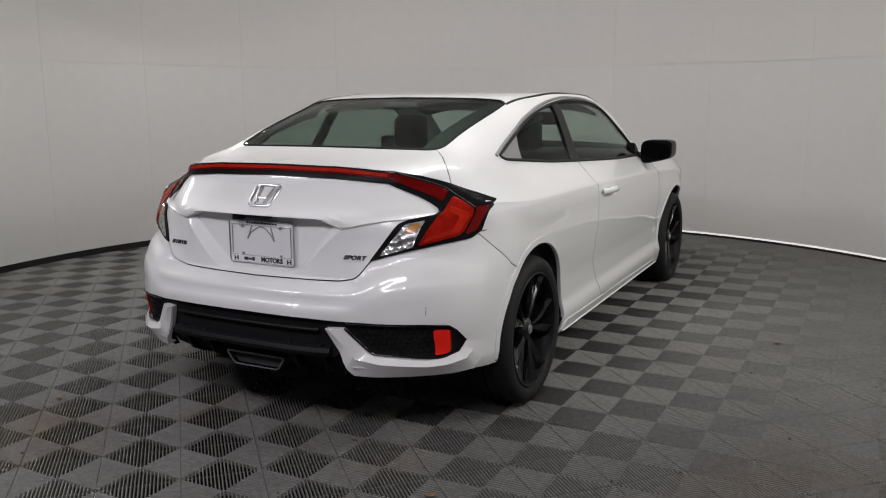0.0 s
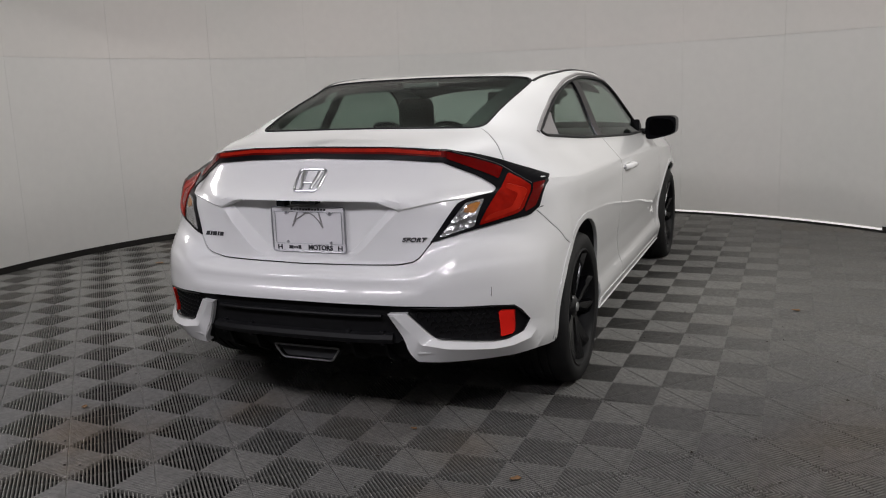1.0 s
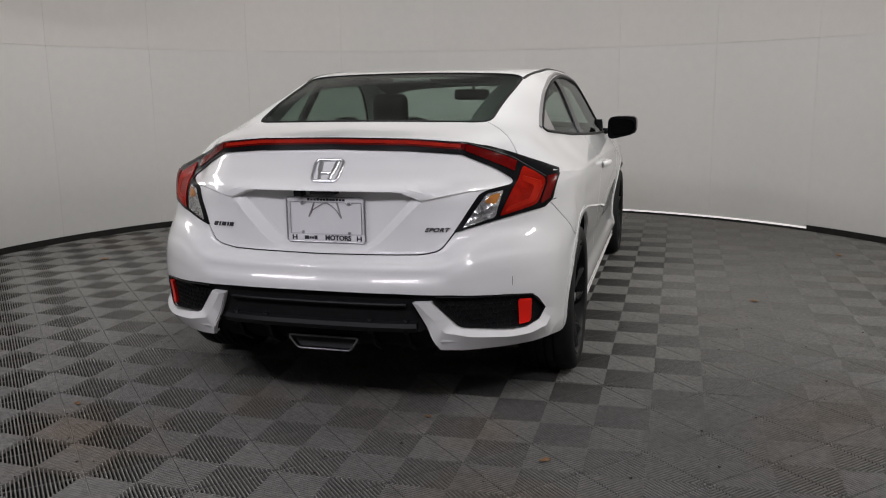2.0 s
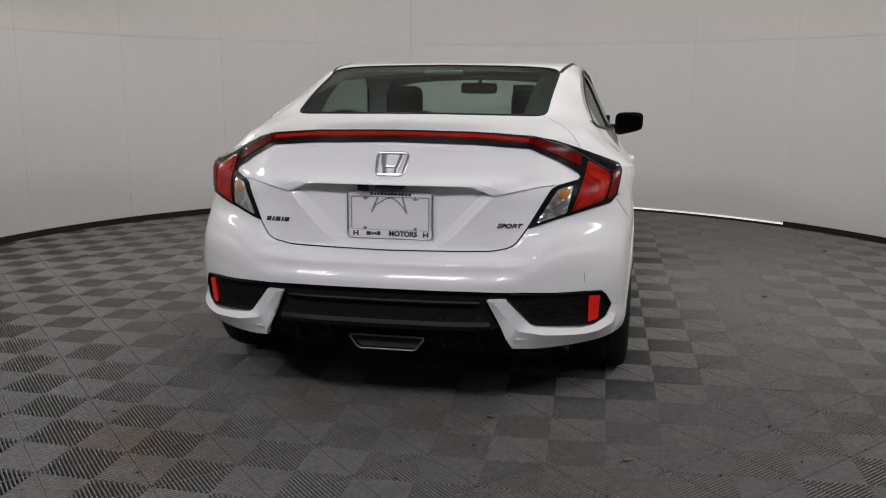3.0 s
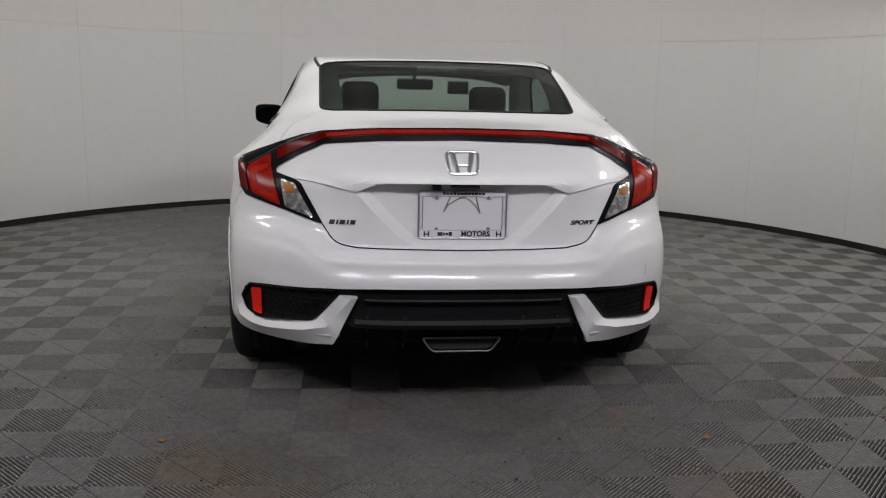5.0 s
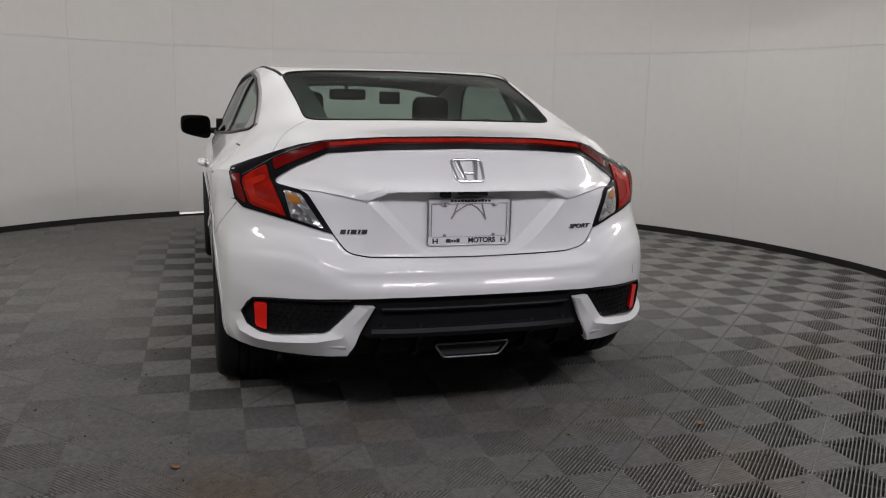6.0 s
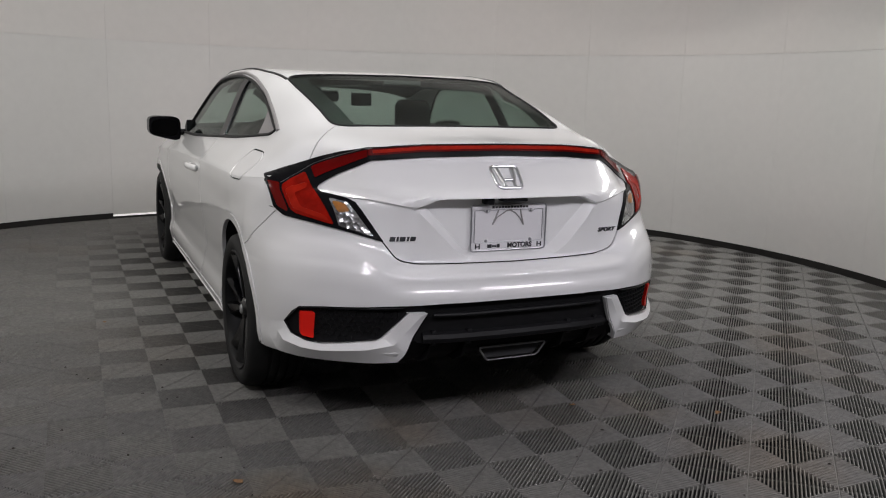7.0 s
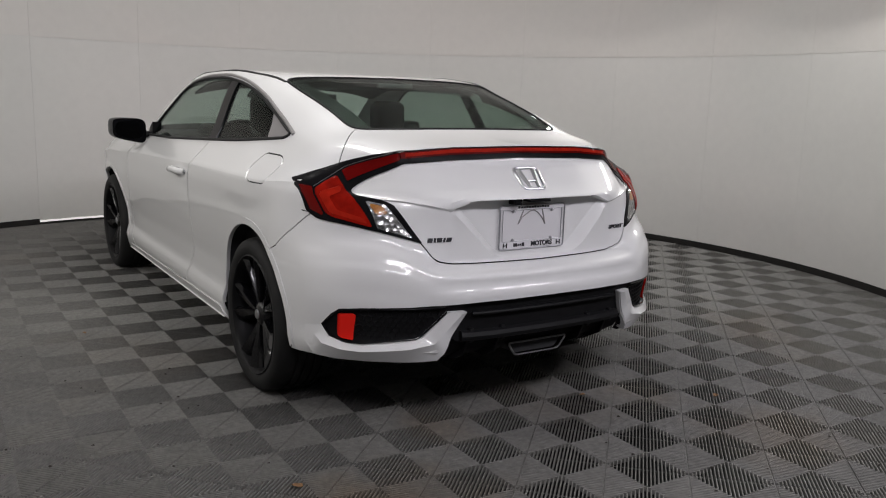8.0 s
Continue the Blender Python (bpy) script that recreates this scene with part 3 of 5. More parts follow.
def skin_piece(name, poly, axis, mat, parent, out=0.004, deep=0.02, cell=0.02, label="", soft_angle=40.0, ring=0.0):
    """A slab that follows the skin, trimmed to a polygon seen along an axis; out: how proud it lies, deep: how far it goes in."""
    xs, zs = [p[0] for p in poly], [p[1] for p in poly]
    pad = 0.012 + ring
    nx, nz = max(4, math.ceil((max(xs) - min(xs) + 2 * pad) / cell)), max(4, math.ceil((max(zs) - min(zs) + 2 * pad) / cell))
    way = WAYS[axis]
    bm = bmesh.new()
    outer, inner = [], []
    last = None
    for i in range(nx + 1):
        ro, ri = [], []
        for j in range(nz + 1):
            a = min(xs) - pad + (max(xs) - min(xs) + 2 * pad) * i / nx
            b = min(zs) - pad + (max(zs) - min(zs) + 2 * pad) * j / nz
            p, n = skin_point(a, b, axis)
            lift = -way
            if p is None:
                q = {"y": Vector((a, last.y if last else -0.3, b)), "z": Vector((a, b, last.z if last else 1)), "x": Vector((last.x if last else 0.8, a, b)), "-x": Vector((last.x if last else -0.8, a, b))}[axis]
            else:
                q = p
                last = p
                lift = -way if out < 0 else (n if n.dot(way) < 0 else -n)
            ro.append(bm.verts.new(q + lift * out))
            ri.append(bm.verts.new(q + way * deep))
        outer.append(ro)
        inner.append(ri)
    for i in range(nx):
        for j in range(nz):
            bm.faces.new((outer[i][j], outer[i + 1][j], outer[i + 1][j + 1], outer[i][j + 1]))
            bm.faces.new((inner[i][j], inner[i][j + 1], inner[i + 1][j + 1], inner[i + 1][j]))
    for i in range(nx):
        for row, j in ((0, 0), (0, nz)):
            bm.faces.new((outer[i][j], inner[i][j], inner[i + 1][j], outer[i + 1][j]))
    for j in range(nz):
        for i in (0, nx):
            bm.faces.new((outer[i][j], outer[i][j + 1], inner[i][j + 1], inner[i][j]))
    bmesh.ops.recalc_face_normals(bm, faces=bm.faces[:])
    ob = part(name, bm, mat, parent, label, 0)
    cut = bmesh.new()
    spans = {"y": ("y", -2, 1), "z": ("z", 0.3, 3), "x": ("x", 0.2, 2), "-x": ("x", -2, -0.2)}
    if ring:
        ring_prism(cut, poly, ring, *spans[axis])
    else:
        prism(cut, poly, *spans[axis])
    carve(ob, cut, "INTERSECT")
    finish(ob, soft_angle)
    return ob


def skin_line(points, axis, out):
    """Points lifted onto the skin."""
    way = WAYS[axis]
    made = []
    for a, b in points:
        p, _ = skin_point(a, b, axis)
        made.append(p - way * out)
    return made


def dense(points, step=0.02):
    made = [points[0]]
    for a, b in zip(points, points[1:]):
        n = max(1, math.ceil(math.dist(a, b) / step))
        made += [(a[0] + (b[0] - a[0]) * k / n, a[1] + (b[1] - a[1]) * k / n) for k in range(1, n + 1)]
    return made


def flip_x(poly):
    return [(-x, z) for x, z in poly][::-1]


# ---------------------------------------------------------------- the car: outlines of openings

REAR_GLASS = rounded(mirror_poly([(0.0, 0.455), (0.30, 0.462), (0.548, 0.475), (0.519, -0.200), (0.30, -0.225), (0.0, -0.23)]), 0.07, 6)
FRONT_GLASS = rounded(mirror_poly([(0.0, 1.87), (0.48, 1.83), (0.60, 1.80), (0.70, 2.34), (0.4, 2.54), (0.0, 2.60)]), 0.05, 4)
roof_edge = pchip((0.0, 0.27, 0.43, 0.60, 0.80, 1.0, 1.25, 1.49, 1.77, 1.97), (1.052, 1.135, 1.190, 1.232, 1.263, 1.278, 1.272, 1.236, 1.085, 0.942))
SIDE_OPENING = rounded([(y, roof_edge(y)) for y in np.linspace(1.97, 0.0, 22).tolist()] + [(0.03, 1.035), (0.25, 1.016), (0.45, 1.000), (0.75, 0.985), (1.4, 0.955)], 0.02, 3)
BLACK_LOWER = mirror_poly([(0.0, 0.503), (0.30, 0.502), (0.50, 0.494), (0.70, 0.480), (0.765, 0.470), (0.785, 0.448), (0.805, 0.405), (0.785, 0.362), (0.745, 0.343), (0.70, 0.340), (0.535, 0.364), (0.515, 0.375), (0.435, 0.470), (0.37, 0.468), (0.455, 0.288), (0.44, 0.15), (0.0, 0.15)])


def arch(yc, r):
    return [(yc + r * math.cos(2 * math.pi * k / 64), 0.318 + r * math.sin(2 * math.pi * k / 64)) for k in range(64)]


shell = part("body_shell", body_mesh(), PAINT, car, "white pearl painted body", 0)
solid = shell.modifiers.new("thick", "SOLIDIFY")
solid.thickness, solid.offset = 0.006, -1
bpy.context.view_layer.update()
thick = bpy.data.meshes.new_from_object(shell.evaluated_get(bpy.context.evaluated_depsgraph_get()))
shell.modifiers.clear()
shell.data = thick



def cut_out(ob, poly, axis, lo, hi):
    cutter = bmesh.new()
    prism(cutter, poly, axis, lo, hi)
    carve(ob, cutter)


def cut_line(ob, points, width, axis, lo, hi):
    """A narrow shut line through a skin; tries a hair's breadth aside where the cut fails."""
    before = sum(p.area for p in ob.data.polygons)
    kept = ob.data.copy()
    for k in range(8):
        aside = 0.0008 * ((k + 1) // 2) * (1 if k % 2 else -1)
        cut_out(ob, ribbon_poly([(a + aside, b + aside * 0.37) for a, b in points], width * (1 + 0.06 * k)), axis, lo, hi)
        if before - sum(p.area for p in ob.data.polygons) < 0.05:
            return
        ob.data = kept.copy()


def islands(me):
    """The loose pieces of a mesh, as lists of face indices."""
    mark = list(range(len(me.vertices)))

    def root(i):
        while mark[i] != i:
            mark[i] = mark[mark[i]]
            i = mark[i]
        return i
    for e in me.edges:
        a, b = root(e.vertices[0]), root(e.vertices[1])
        if a != b:
            mark[a] = b
    found = {}
    for p in me.polygons:
        found.setdefault(root(p.vertices[0]), []).append(p.index)
    return list(found.values())


def panel_name(c, size):
    """What a loose panel of the body is, by where it sits."""
    if abs(c.x) > 0.6 and 0.9 < c.y < 2.3 and size > 0.2:
        return "door", "white painted door skin"
    if abs(c.x) < 0.15 and c.y < -0.2 and c.z > 0.62:
        return "boot_lid", "white boot lid with a hollow for the plate"
    if abs(c.x) < 0.15 and c.y < -0.3:
        return "rear_bumper", "white rear bumper skin"
    if c.x < -0.6 and c.z > 0.8 and size < 0.06:
        return "filler_flap", "white fuel filler flap"
    return "body_panel", ""


def split_panels(ob):
    """Makes every loose panel of the body a part of its own."""
    me = ob.data
    if not me.polygons:
        return
    groups = sorted(islands(me), key=lambda g: -sum(me.polygons[i].area for i in g))
    for g in groups[1:]:
        size = sum(me.polygons[i].area for i in g) / 2
        if size < 0.002:
            continue
        c = sum((me.polygons[i].center * me.polygons[i].area for i in g), Vector()) / (2 * size)
        used = sorted({v for i in g for v in me.polygons[i].vertices})
        index = {v: k for k, v in enumerate(used)}
        piece = bpy.data.meshes.new("panel")
        piece.from_pydata([tuple(me.vertices[v].co) for v in used], [], [[index[v] for v in me.polygons[i].vertices] for i in g])
        piece.materials.append(PAINT)
        name, label = panel_name(c, size)
        panel = new(name, piece)
        panel.parent = ob.parent
        finish(panel, 32)
        if label:
            tagged(panel, label)
    bm = bmesh.new()
    bm.from_mesh(me)
    bm.faces.ensure_lookup_table()
    bmesh.ops.delete(bm, geom=[bm.faces[i] for g in groups[1:] for i in g], context="FACES")
    bm.to_mesh(me)
    bm.free()


cut_out(shell, REAR_GLASS, "z", 0.98, 1.6)
cut_out(shell, FRONT_GLASS, "z", 0.98, 1.6)
cut_out(shell, BLACK_LOWER, "y", -1.2, -0.35)
cut_out(shell, [(-1.0, 0.10), (-0.25, 0.10), (-0.25, 0.268), (-0.55, 0.284), (-1.0, 0.286)], "x", -1.3, 1.3)
for lo, hi in ((0.5, 1.2), (-1.2, -0.5)):
    cut_out(shell, SIDE_OPENING, "x", lo, hi)
for lo, hi in ((0.62, 1.2), (-1.2, -0.62)):
    cut_out(shell, arch(0.015, 0.371), "x", lo, hi)
    cut_out(shell, arch(2.70, 0.366), "x", lo, hi)

# shut lines: doors, boot lid, bumper ends, filler flap
DOOR_LINE = rounded([(0.74, 1.02), (0.765, 0.965), (0.845, 0.81), (0.868, 0.70), (0.862, 0.56), (0.872, 0.46), (0.955, 0.335), (0.985, 0.262), (1.15, 0.248), (2.14, 0.232), (2.20, 0.30), (2.235, 0.55), (2.20, 0.80), (2.04, 0.925), (1.89, 0.956)], 0.03, 3, closed=False)
BOOT_HALF = [(0.697, 0.957), (0.690, 0.905), (0.684, 0.872), (0.670, 0.854), (0.60, 0.845), (0.574, 0.832), (0.514, 0.730), (0.458, 0.652), (0.432, 0.635), (0.38, 0.624), (0.0, 0.620)]
BOOT_LINE = rounded(BOOT_HALF + [(-x, z) for x, z in BOOT_HALF[-2::-1]], 0.02, 3, closed=False)
DECK_LINE = [(0.47, -0.17), (0.525, -0.205), (0.565, -0.25), (0.605, -0.305), (0.640, -0.345), (0.670, -0.375), (0.690, -0.400), (0.704, -0.425)]
LAMP_LINE = [(0.47, 0.700), (0.50, 0.716), (0.64, 0.757), (0.75, 0.782), (0.822, 0.800)]
BUMPER_LINE = [(-0.50, 0.80), (-0.43, 0.80), (-0.36, 0.735), (-0.27, 0.655), (-0.20, 0.62), (-0.16, 0.60)]
cut_line(shell, BOOT_LINE, 0.005, "y", -1.2, -0.30)
split_panels(shell)
for sign in (1, -1):
    cut_line(shell, [(sign * x, y) for x, y in DECK_LINE], 0.0045, "z", 0.7, 1.3)
    split_panels(shell)
for sign in (1, -1):
    cut_line(shell, [(sign * x, z) for x, z in LAMP_LINE], 0.003, "y", -1.2, -0.25)
    split_panels(shell)
for lo, hi in ((0.7, 1.2), (-1.2, -0.7)):
    cut_line(shell, BUMPER_LINE, 0.0042, "x", lo, hi)
    split_panels(shell)
    # the door's skin is lifted out of the body with a narrow gap round it
    edges = ribbon_poly(DOOR_LINE, 0.006)
    half = len(edges) // 2
    wide, tight = sorted((edges[:half], edges[half:]), key=lambda line: min(z for _, z in line))
    if lo < 0:
        door = part("door", bmesh.new(), PAINT, car, "white painted door skin", 0)
        door.data = shell.data.copy()
        inside = bmesh.new()
        prism(inside, tight, "x", lo, hi)
        carve(door, inside, "INTERSECT")
        finish(door, 32)
        other = bmesh.new()
        other.from_mesh(door.data)
        bmesh.ops.scale(other, vec=(-1, 1, 1), verts=other.verts[:])
        bmesh.ops.reverse_faces(other, faces=other.faces[:])
        part("door", other, PAINT, car, "white painted door skin", 32)
    cut_out(shell, wide, "x", lo, hi)
FLAP = rounded([(0.085, 0.972), (-0.074, 0.971), (-0.138, 0.944), (-0.146, 0.908), (-0.142, 0.870), (0.009, 0.866), (0.095, 0.912)], 0.036, 5)
# dark backing strip that gives the gap round the flap its shade
skin_piece("flap_recess", FLAP, "-x", DARK, car, -0.012, 0.005, 0.02, "dark strip set behind the filler flap's gap for its shade", ring=0.016)
loop = bmesh.new()
ring_prism(loop, FLAP, 0.0055, "x", -1.2, -0.7)
carve(shell, loop)
split_panels(shell)
finish(shell, 32)

# ---------------------------------------------------------------- the car: glass and window trim

skin_piece("rear_window", REAR_GLASS, "z", GLASS_REAR, car, 0.001, 0.004, 0.03, "green-tinted curved rear window")
bm = bmesh.new()
tube(bm, skin_line(dense(REAR_GLASS + REAR_GLASS[:1], 0.03)[:-1], "z", -0.001), 0.0062, 8, closed=True)
part("window_seal", bm, BLACK_MATT, car, "black rubber seal round the rear window")
windscreen = skin_piece("windscreen", FRONT_GLASS, "z", GLASS_FRONT, car, 0.001, 0.004, 0.05, "clear windscreen")
QUARTER = [(0.775, 1.255), (0.60, 1.228), (0.43, 1.186), (0.268, 1.130), (0.215, 1.085), (0.175, 1.030), (0.25, 1.020), (0.45, 1.004), (0.70, 0.990)]
FRONT_PANE = [(1.95, 0.950), (1.76, 1.082), (1.49, 1.231), (1.25, 1.266), (1.0, 1.272), (0.86, 1.264), (0.79, 0.988), (1.4, 0.960)]
PILLAR = [(0.86, 1.268), (0.775, 1.258), (0.70, 0.986), (0.79, 0.984)]
TIP = [(0.264, 1.132), (0.0, 1.050), (0.03, 1.037), (0.170, 1.028), (0.210, 1.084)]
strip_edge = pchip((-0.02, 0.0, 0.27, 0.43, 0.60, 0.80, 1.0, 1.25, 1.49), (1.052, 1.060, 1.146, 1.202, 1.245, 1.277, 1.292, 1.286, 1.250))
for axis in ("x", "-x"):
    skin_piece("quarter_window", QUARTER, axis, GLASS_SIDE, car, -0.006, 0.010, 0.03, "tinted rear quarter window")
    skin_piece("door_window", FRONT_PANE, axis, GLASS_SIDE, car, -0.006, 0.010, 0.03, "tinted door window")
    skin_piece("window_pillar", PILLAR, axis, BLACK_GLOSS, car, 0.001, 0.02, 0.02, "gloss black pillar between the side windows")
    skin_piece("window_corner_trim", TIP, axis, SATIN_GREY, car, 0.002, 0.02, 0.02, "satin grey triangle behind the quarter window")
    bm = bmesh.new()
    tube(bm, skin_line(dense(SIDE_OPENING + SIDE_OPENING[:1], 0.03)[:-1], axis, 0.0), 0.0075, 8, closed=True)
    part("window_surround", bm, BLACK_TRIM, car, "thin black window surround")
    bm = bmesh.new()
    upper = [(y, strip_edge(y)) for y in np.linspace(-0.02, 1.49, 44).tolist()]
    tube(bm, skin_line(dense(upper, 0.04), axis, 0.0), 0.0085, 8)
    part("window_bright_strip", bm, SATIN_GREY, car, "satin grey strip over the side windows")
for sign in (1, -1):
    rail = [(sign * x, y) for x, y in ((0.553, 0.43), (0.572, 0.55), (0.588, 0.75), (0.597, 1.0), (0.605, 1.3), (0.63, 1.62))]
    skin_piece("roof_moulding", ribbon_poly(rail, 0.013), "z", BLACK_TRIM, car, 0.004, 0.01, 0.05, "black roof gutter moulding")

# ---------------------------------------------------------------- the car: tail lamps

HOUSING = rounded(mirror_poly([(0.0, 1.0415), (0.30, 1.036), (0.495, 1.021), (0.577, 1.002), (0.667, 0.968), (0.75, 0.937), (0.818, 0.908), (0.828, 0.890), (0.812, 0.800), (0.789, 0.775), (0.72, 0.762), (0.63, 0.742), (0.492, 0.704), (0.572, 0.838), (0.60, 0.852), (0.666, 0.864), (0.672, 0.873), (0.664, 0.884), (0.591, 0.929), (0.490, 0.976), (0.30, 0.990), (0.0, 0.997)]), 0.006, 3)
housing = skin_piece("tail_lamp_housing", HOUSING, "y", HOUSING_BLACK, car, 0.005, 0.03, 0.008, "satin black tail lamp band across the boot")
BAR = rounded(mirror_poly([(0.0, 1.037), (0.30, 1.032), (0.50, 1.015), (0.50, 0.993), (0.30, 1.010), (0.0, 1.016)]), 0.004, 2)
BAR_GLEAM = rounded(mirror_poly([(0.0, 1.034), (0.30, 1.029), (0.485, 1.012), (0.485, 1.001), (0.30, 1.017), (0.0, 1.023)]), 0.002, 2)
skin_piece("light_bar", BAR, "y", RED_BAR, housing, 0.008, 0.002, 0.02, "long red light bar")
# light refracted in the bar's lens, painted as a strip of brighter red
skin_piece("light_guide", BAR_GLEAM, "y", RED_GUIDE_GLEAM, housing, 0.0112, -0.0070, 0.02, "brighter red strip painted for light refracted in the bar")
ARM = rounded([(0.502, 1.014), (0.578, 0.986), (0.656, 0.952), (0.674, 0.943), (0.670, 0.908), (0.60, 0.943), (0.536, 0.974), (0.502, 0.989)], 0.004, 2)
LENS = rounded([(0.697, 0.927), (0.744, 0.903), (0.781, 0.881), (0.785, 0.862), (0.769, 0.800), (0.755, 0.787), (0.646, 0.757), (0.690, 0.880)], 0.008, 3)
GUIDE = rounded([(0.768, 0.872), (0.776, 0.860), (0.760, 0.802), (0.660, 0.769), (0.670, 0.789), (0.738, 0.812), (0.750, 0.856), (0.706, 0.876), (0.702, 0.893)], 0.008, 2)
WRAP = rounded([(0.789, 0.888), (0.822, 0.893), (0.821, 0.868), (0.804, 0.806), (0.778, 0.790), (0.775, 0.798), (0.792, 0.862)], 0.004, 2)
AMBER = rounded([(0.644, 0.840), (0.606, 0.832), (0.590, 0.806), (0.630, 0.800)], 0.012, 3)
CLEAR = rounded([(0.650, 0.848), (0.596, 0.837), (0.524, 0.722), (0.630, 0.754)], 0.008, 3)
for sign in (1, -1):
    def flip(poly):
        return poly if sign > 0 else flip_x(poly)
    skin_piece("lamp_arm", flip(ARM), "y", RED_BAR, housing, 0.008, 0.002, 0.012, "slanting red lens")
    skin_piece("brake_lens", flip(LENS), "y", RED_LENS, housing, 0.010, 0.002, 0.010, "red brake lamp lens")
    skin_piece("light_guide", flip(GUIDE), "y", RED_GUIDE_GLEAM, housing, 0.0115, -0.0085, 0.010, "bright red light guide")
    bm = bmesh.new()
    tube(bm, skin_line(dense([(sign * x, z) for x, z in ((0.505, 1.0185), (0.578, 0.9915), (0.664, 0.953), (0.744, 0.9075), (0.783, 0.8865))], 0.02), "y", 0.007), 0.0016, 6)
    part("lens_edge", bm, DARK_EDGE, housing, "thin pale edge over the lens")
    skin_piece("side_lens", flip(WRAP), "y", RED_DEEP, housing, 0.009, 0.002, 0.008, "dark red side lens")
    skin_piece("lamp_bowl", flip(CLEAR), "y", BOWL, housing, 0.0062, 0.002, 0.010, "silver faceted lamp bowl")
    skin_piece("amber_bulb", flip(AMBER), "y", AMBER_LENS, housing, 0.0075, 0.001, 0.010, "amber turn signal bulb")
    skin_piece("reversing_lens", flip(CLEAR), "y", GLASS_LENS, housing, 0.0105, -0.0095, 0.010, "clear reversing lens")

# ---------------------------------------------------------------- the car: lower bumper

insert = skin_piece("bumper_insert", [(x * 1.0, z) for x, z in mirror_poly([(0.0, 0.510), (0.50, 0.502), (0.72, 0.486), (0.80, 0.46), (0.815, 0.405), (0.79, 0.345), (0.70, 0.325), (0.55, 0.32), (0.47, 0.27), (0.42, 0.355), (0.0, 0.355)])], "y", BLACK_MATT, car, -0.022, 0.05, 0.02, "black textured lower bumper insert")
REFLEX = rounded([(0.719, 0.454), (0.761, 0.448), (0.756, 0.360), (0.720, 0.355)], 0.006, 2)
for sign in (1, -1):
    skin_piece("reflector", REFLEX if sign > 0 else flip_x(REFLEX), "y", REFLECTOR, car, -0.003, 0.03, 0.01, "bright red bumper reflector")
DIFFUSER = mirror_poly([(0.0, 0.466), (0.335, 0.462), (0.365, 0.452), (0.405, 0.365), (0.39, 0.352), (0.0, 0.352)])
diffuser = skin_piece("diffuser", DIFFUSER, "y", BLACK_MATT, car, -0.016, 0.03, 0.03, "black rear diffuser panel with satin ridges")

bm = bmesh.new()
prism(bm, [(-0.775, 0.362), (-0.735, 0.30), (-0.66, 0.255), (-0.45, 0.235), (-0.40, 0.24), (-0.45, 0.362)], "x", -0.43, 0.43)
part("diffuser_floor", bm, BLACK_MATT, diffuser, "black slanting diffuser floor")

# the white flange below each pocket: a chamfer, a crease and a lower face that climbs to a point beside the diffuser
FLANGE = (((0.806, 0.402), (0.786, 0.360), (0.745, 0.342), (0.700, 0.339), (0.535, 0.362), (0.513, 0.376), (0.434, 0.469)),
          ((0.838, 0.392), (0.800, 0.338), (0.752, 0.322), (0.700, 0.320), (0.530, 0.340), (0.478, 0.350), (0.390, 0.469)),
          ((0.840, 0.330), (0.813, 0.285), (0.755, 0.279), (0.700, 0.280), (0.530, 0.283), (0.458, 0.288), (0.372, 0.469)))


def even(line, per=6):
    return [(a[0] + (b[0] - a[0]) * k / per, a[1] + (b[1] - a[1]) * k / per) for a, b in zip(line, line[1:]) for k in range(per)] + [line[-1]]


for sign in (1, -1):
    bm = bmesh.new()
    rows = []
    for line, proud, inset in ((0, 0.0, 0.035), (0, 0.0015, 0.0), (1, 0.014, 0.0), (2, 0.006, 0.0), (2, 0.0, 0.035)):
        row = []
        pts = even(FLANGE[line])
        for k, (x, z) in enumerate(pts):
            p, n = skin_point(sign * x, z, "y")
            n = n if n.y < 0 else -n
            fade = smooth(0, 7, k)
            row.append(bm.verts.new(p + n * (0.0012 + (proud - 0.0012) * fade if proud else 0.0) + Vector((0, inset * fade, 0))))
        rows.append(row)
    for a, b in zip(rows, rows[1:]):
        for k in range(len(a) - 1):
            bm.faces.new((a[k], a[k + 1], b[k + 1], b[k]))
    bm.faces.new([row[-1] for row in rows])
    part("bumper_flange", bm, PAINT, car, "white creased flange below the bumper pocket", 25)

# ---------------------------------------------------------------- the car: wheels


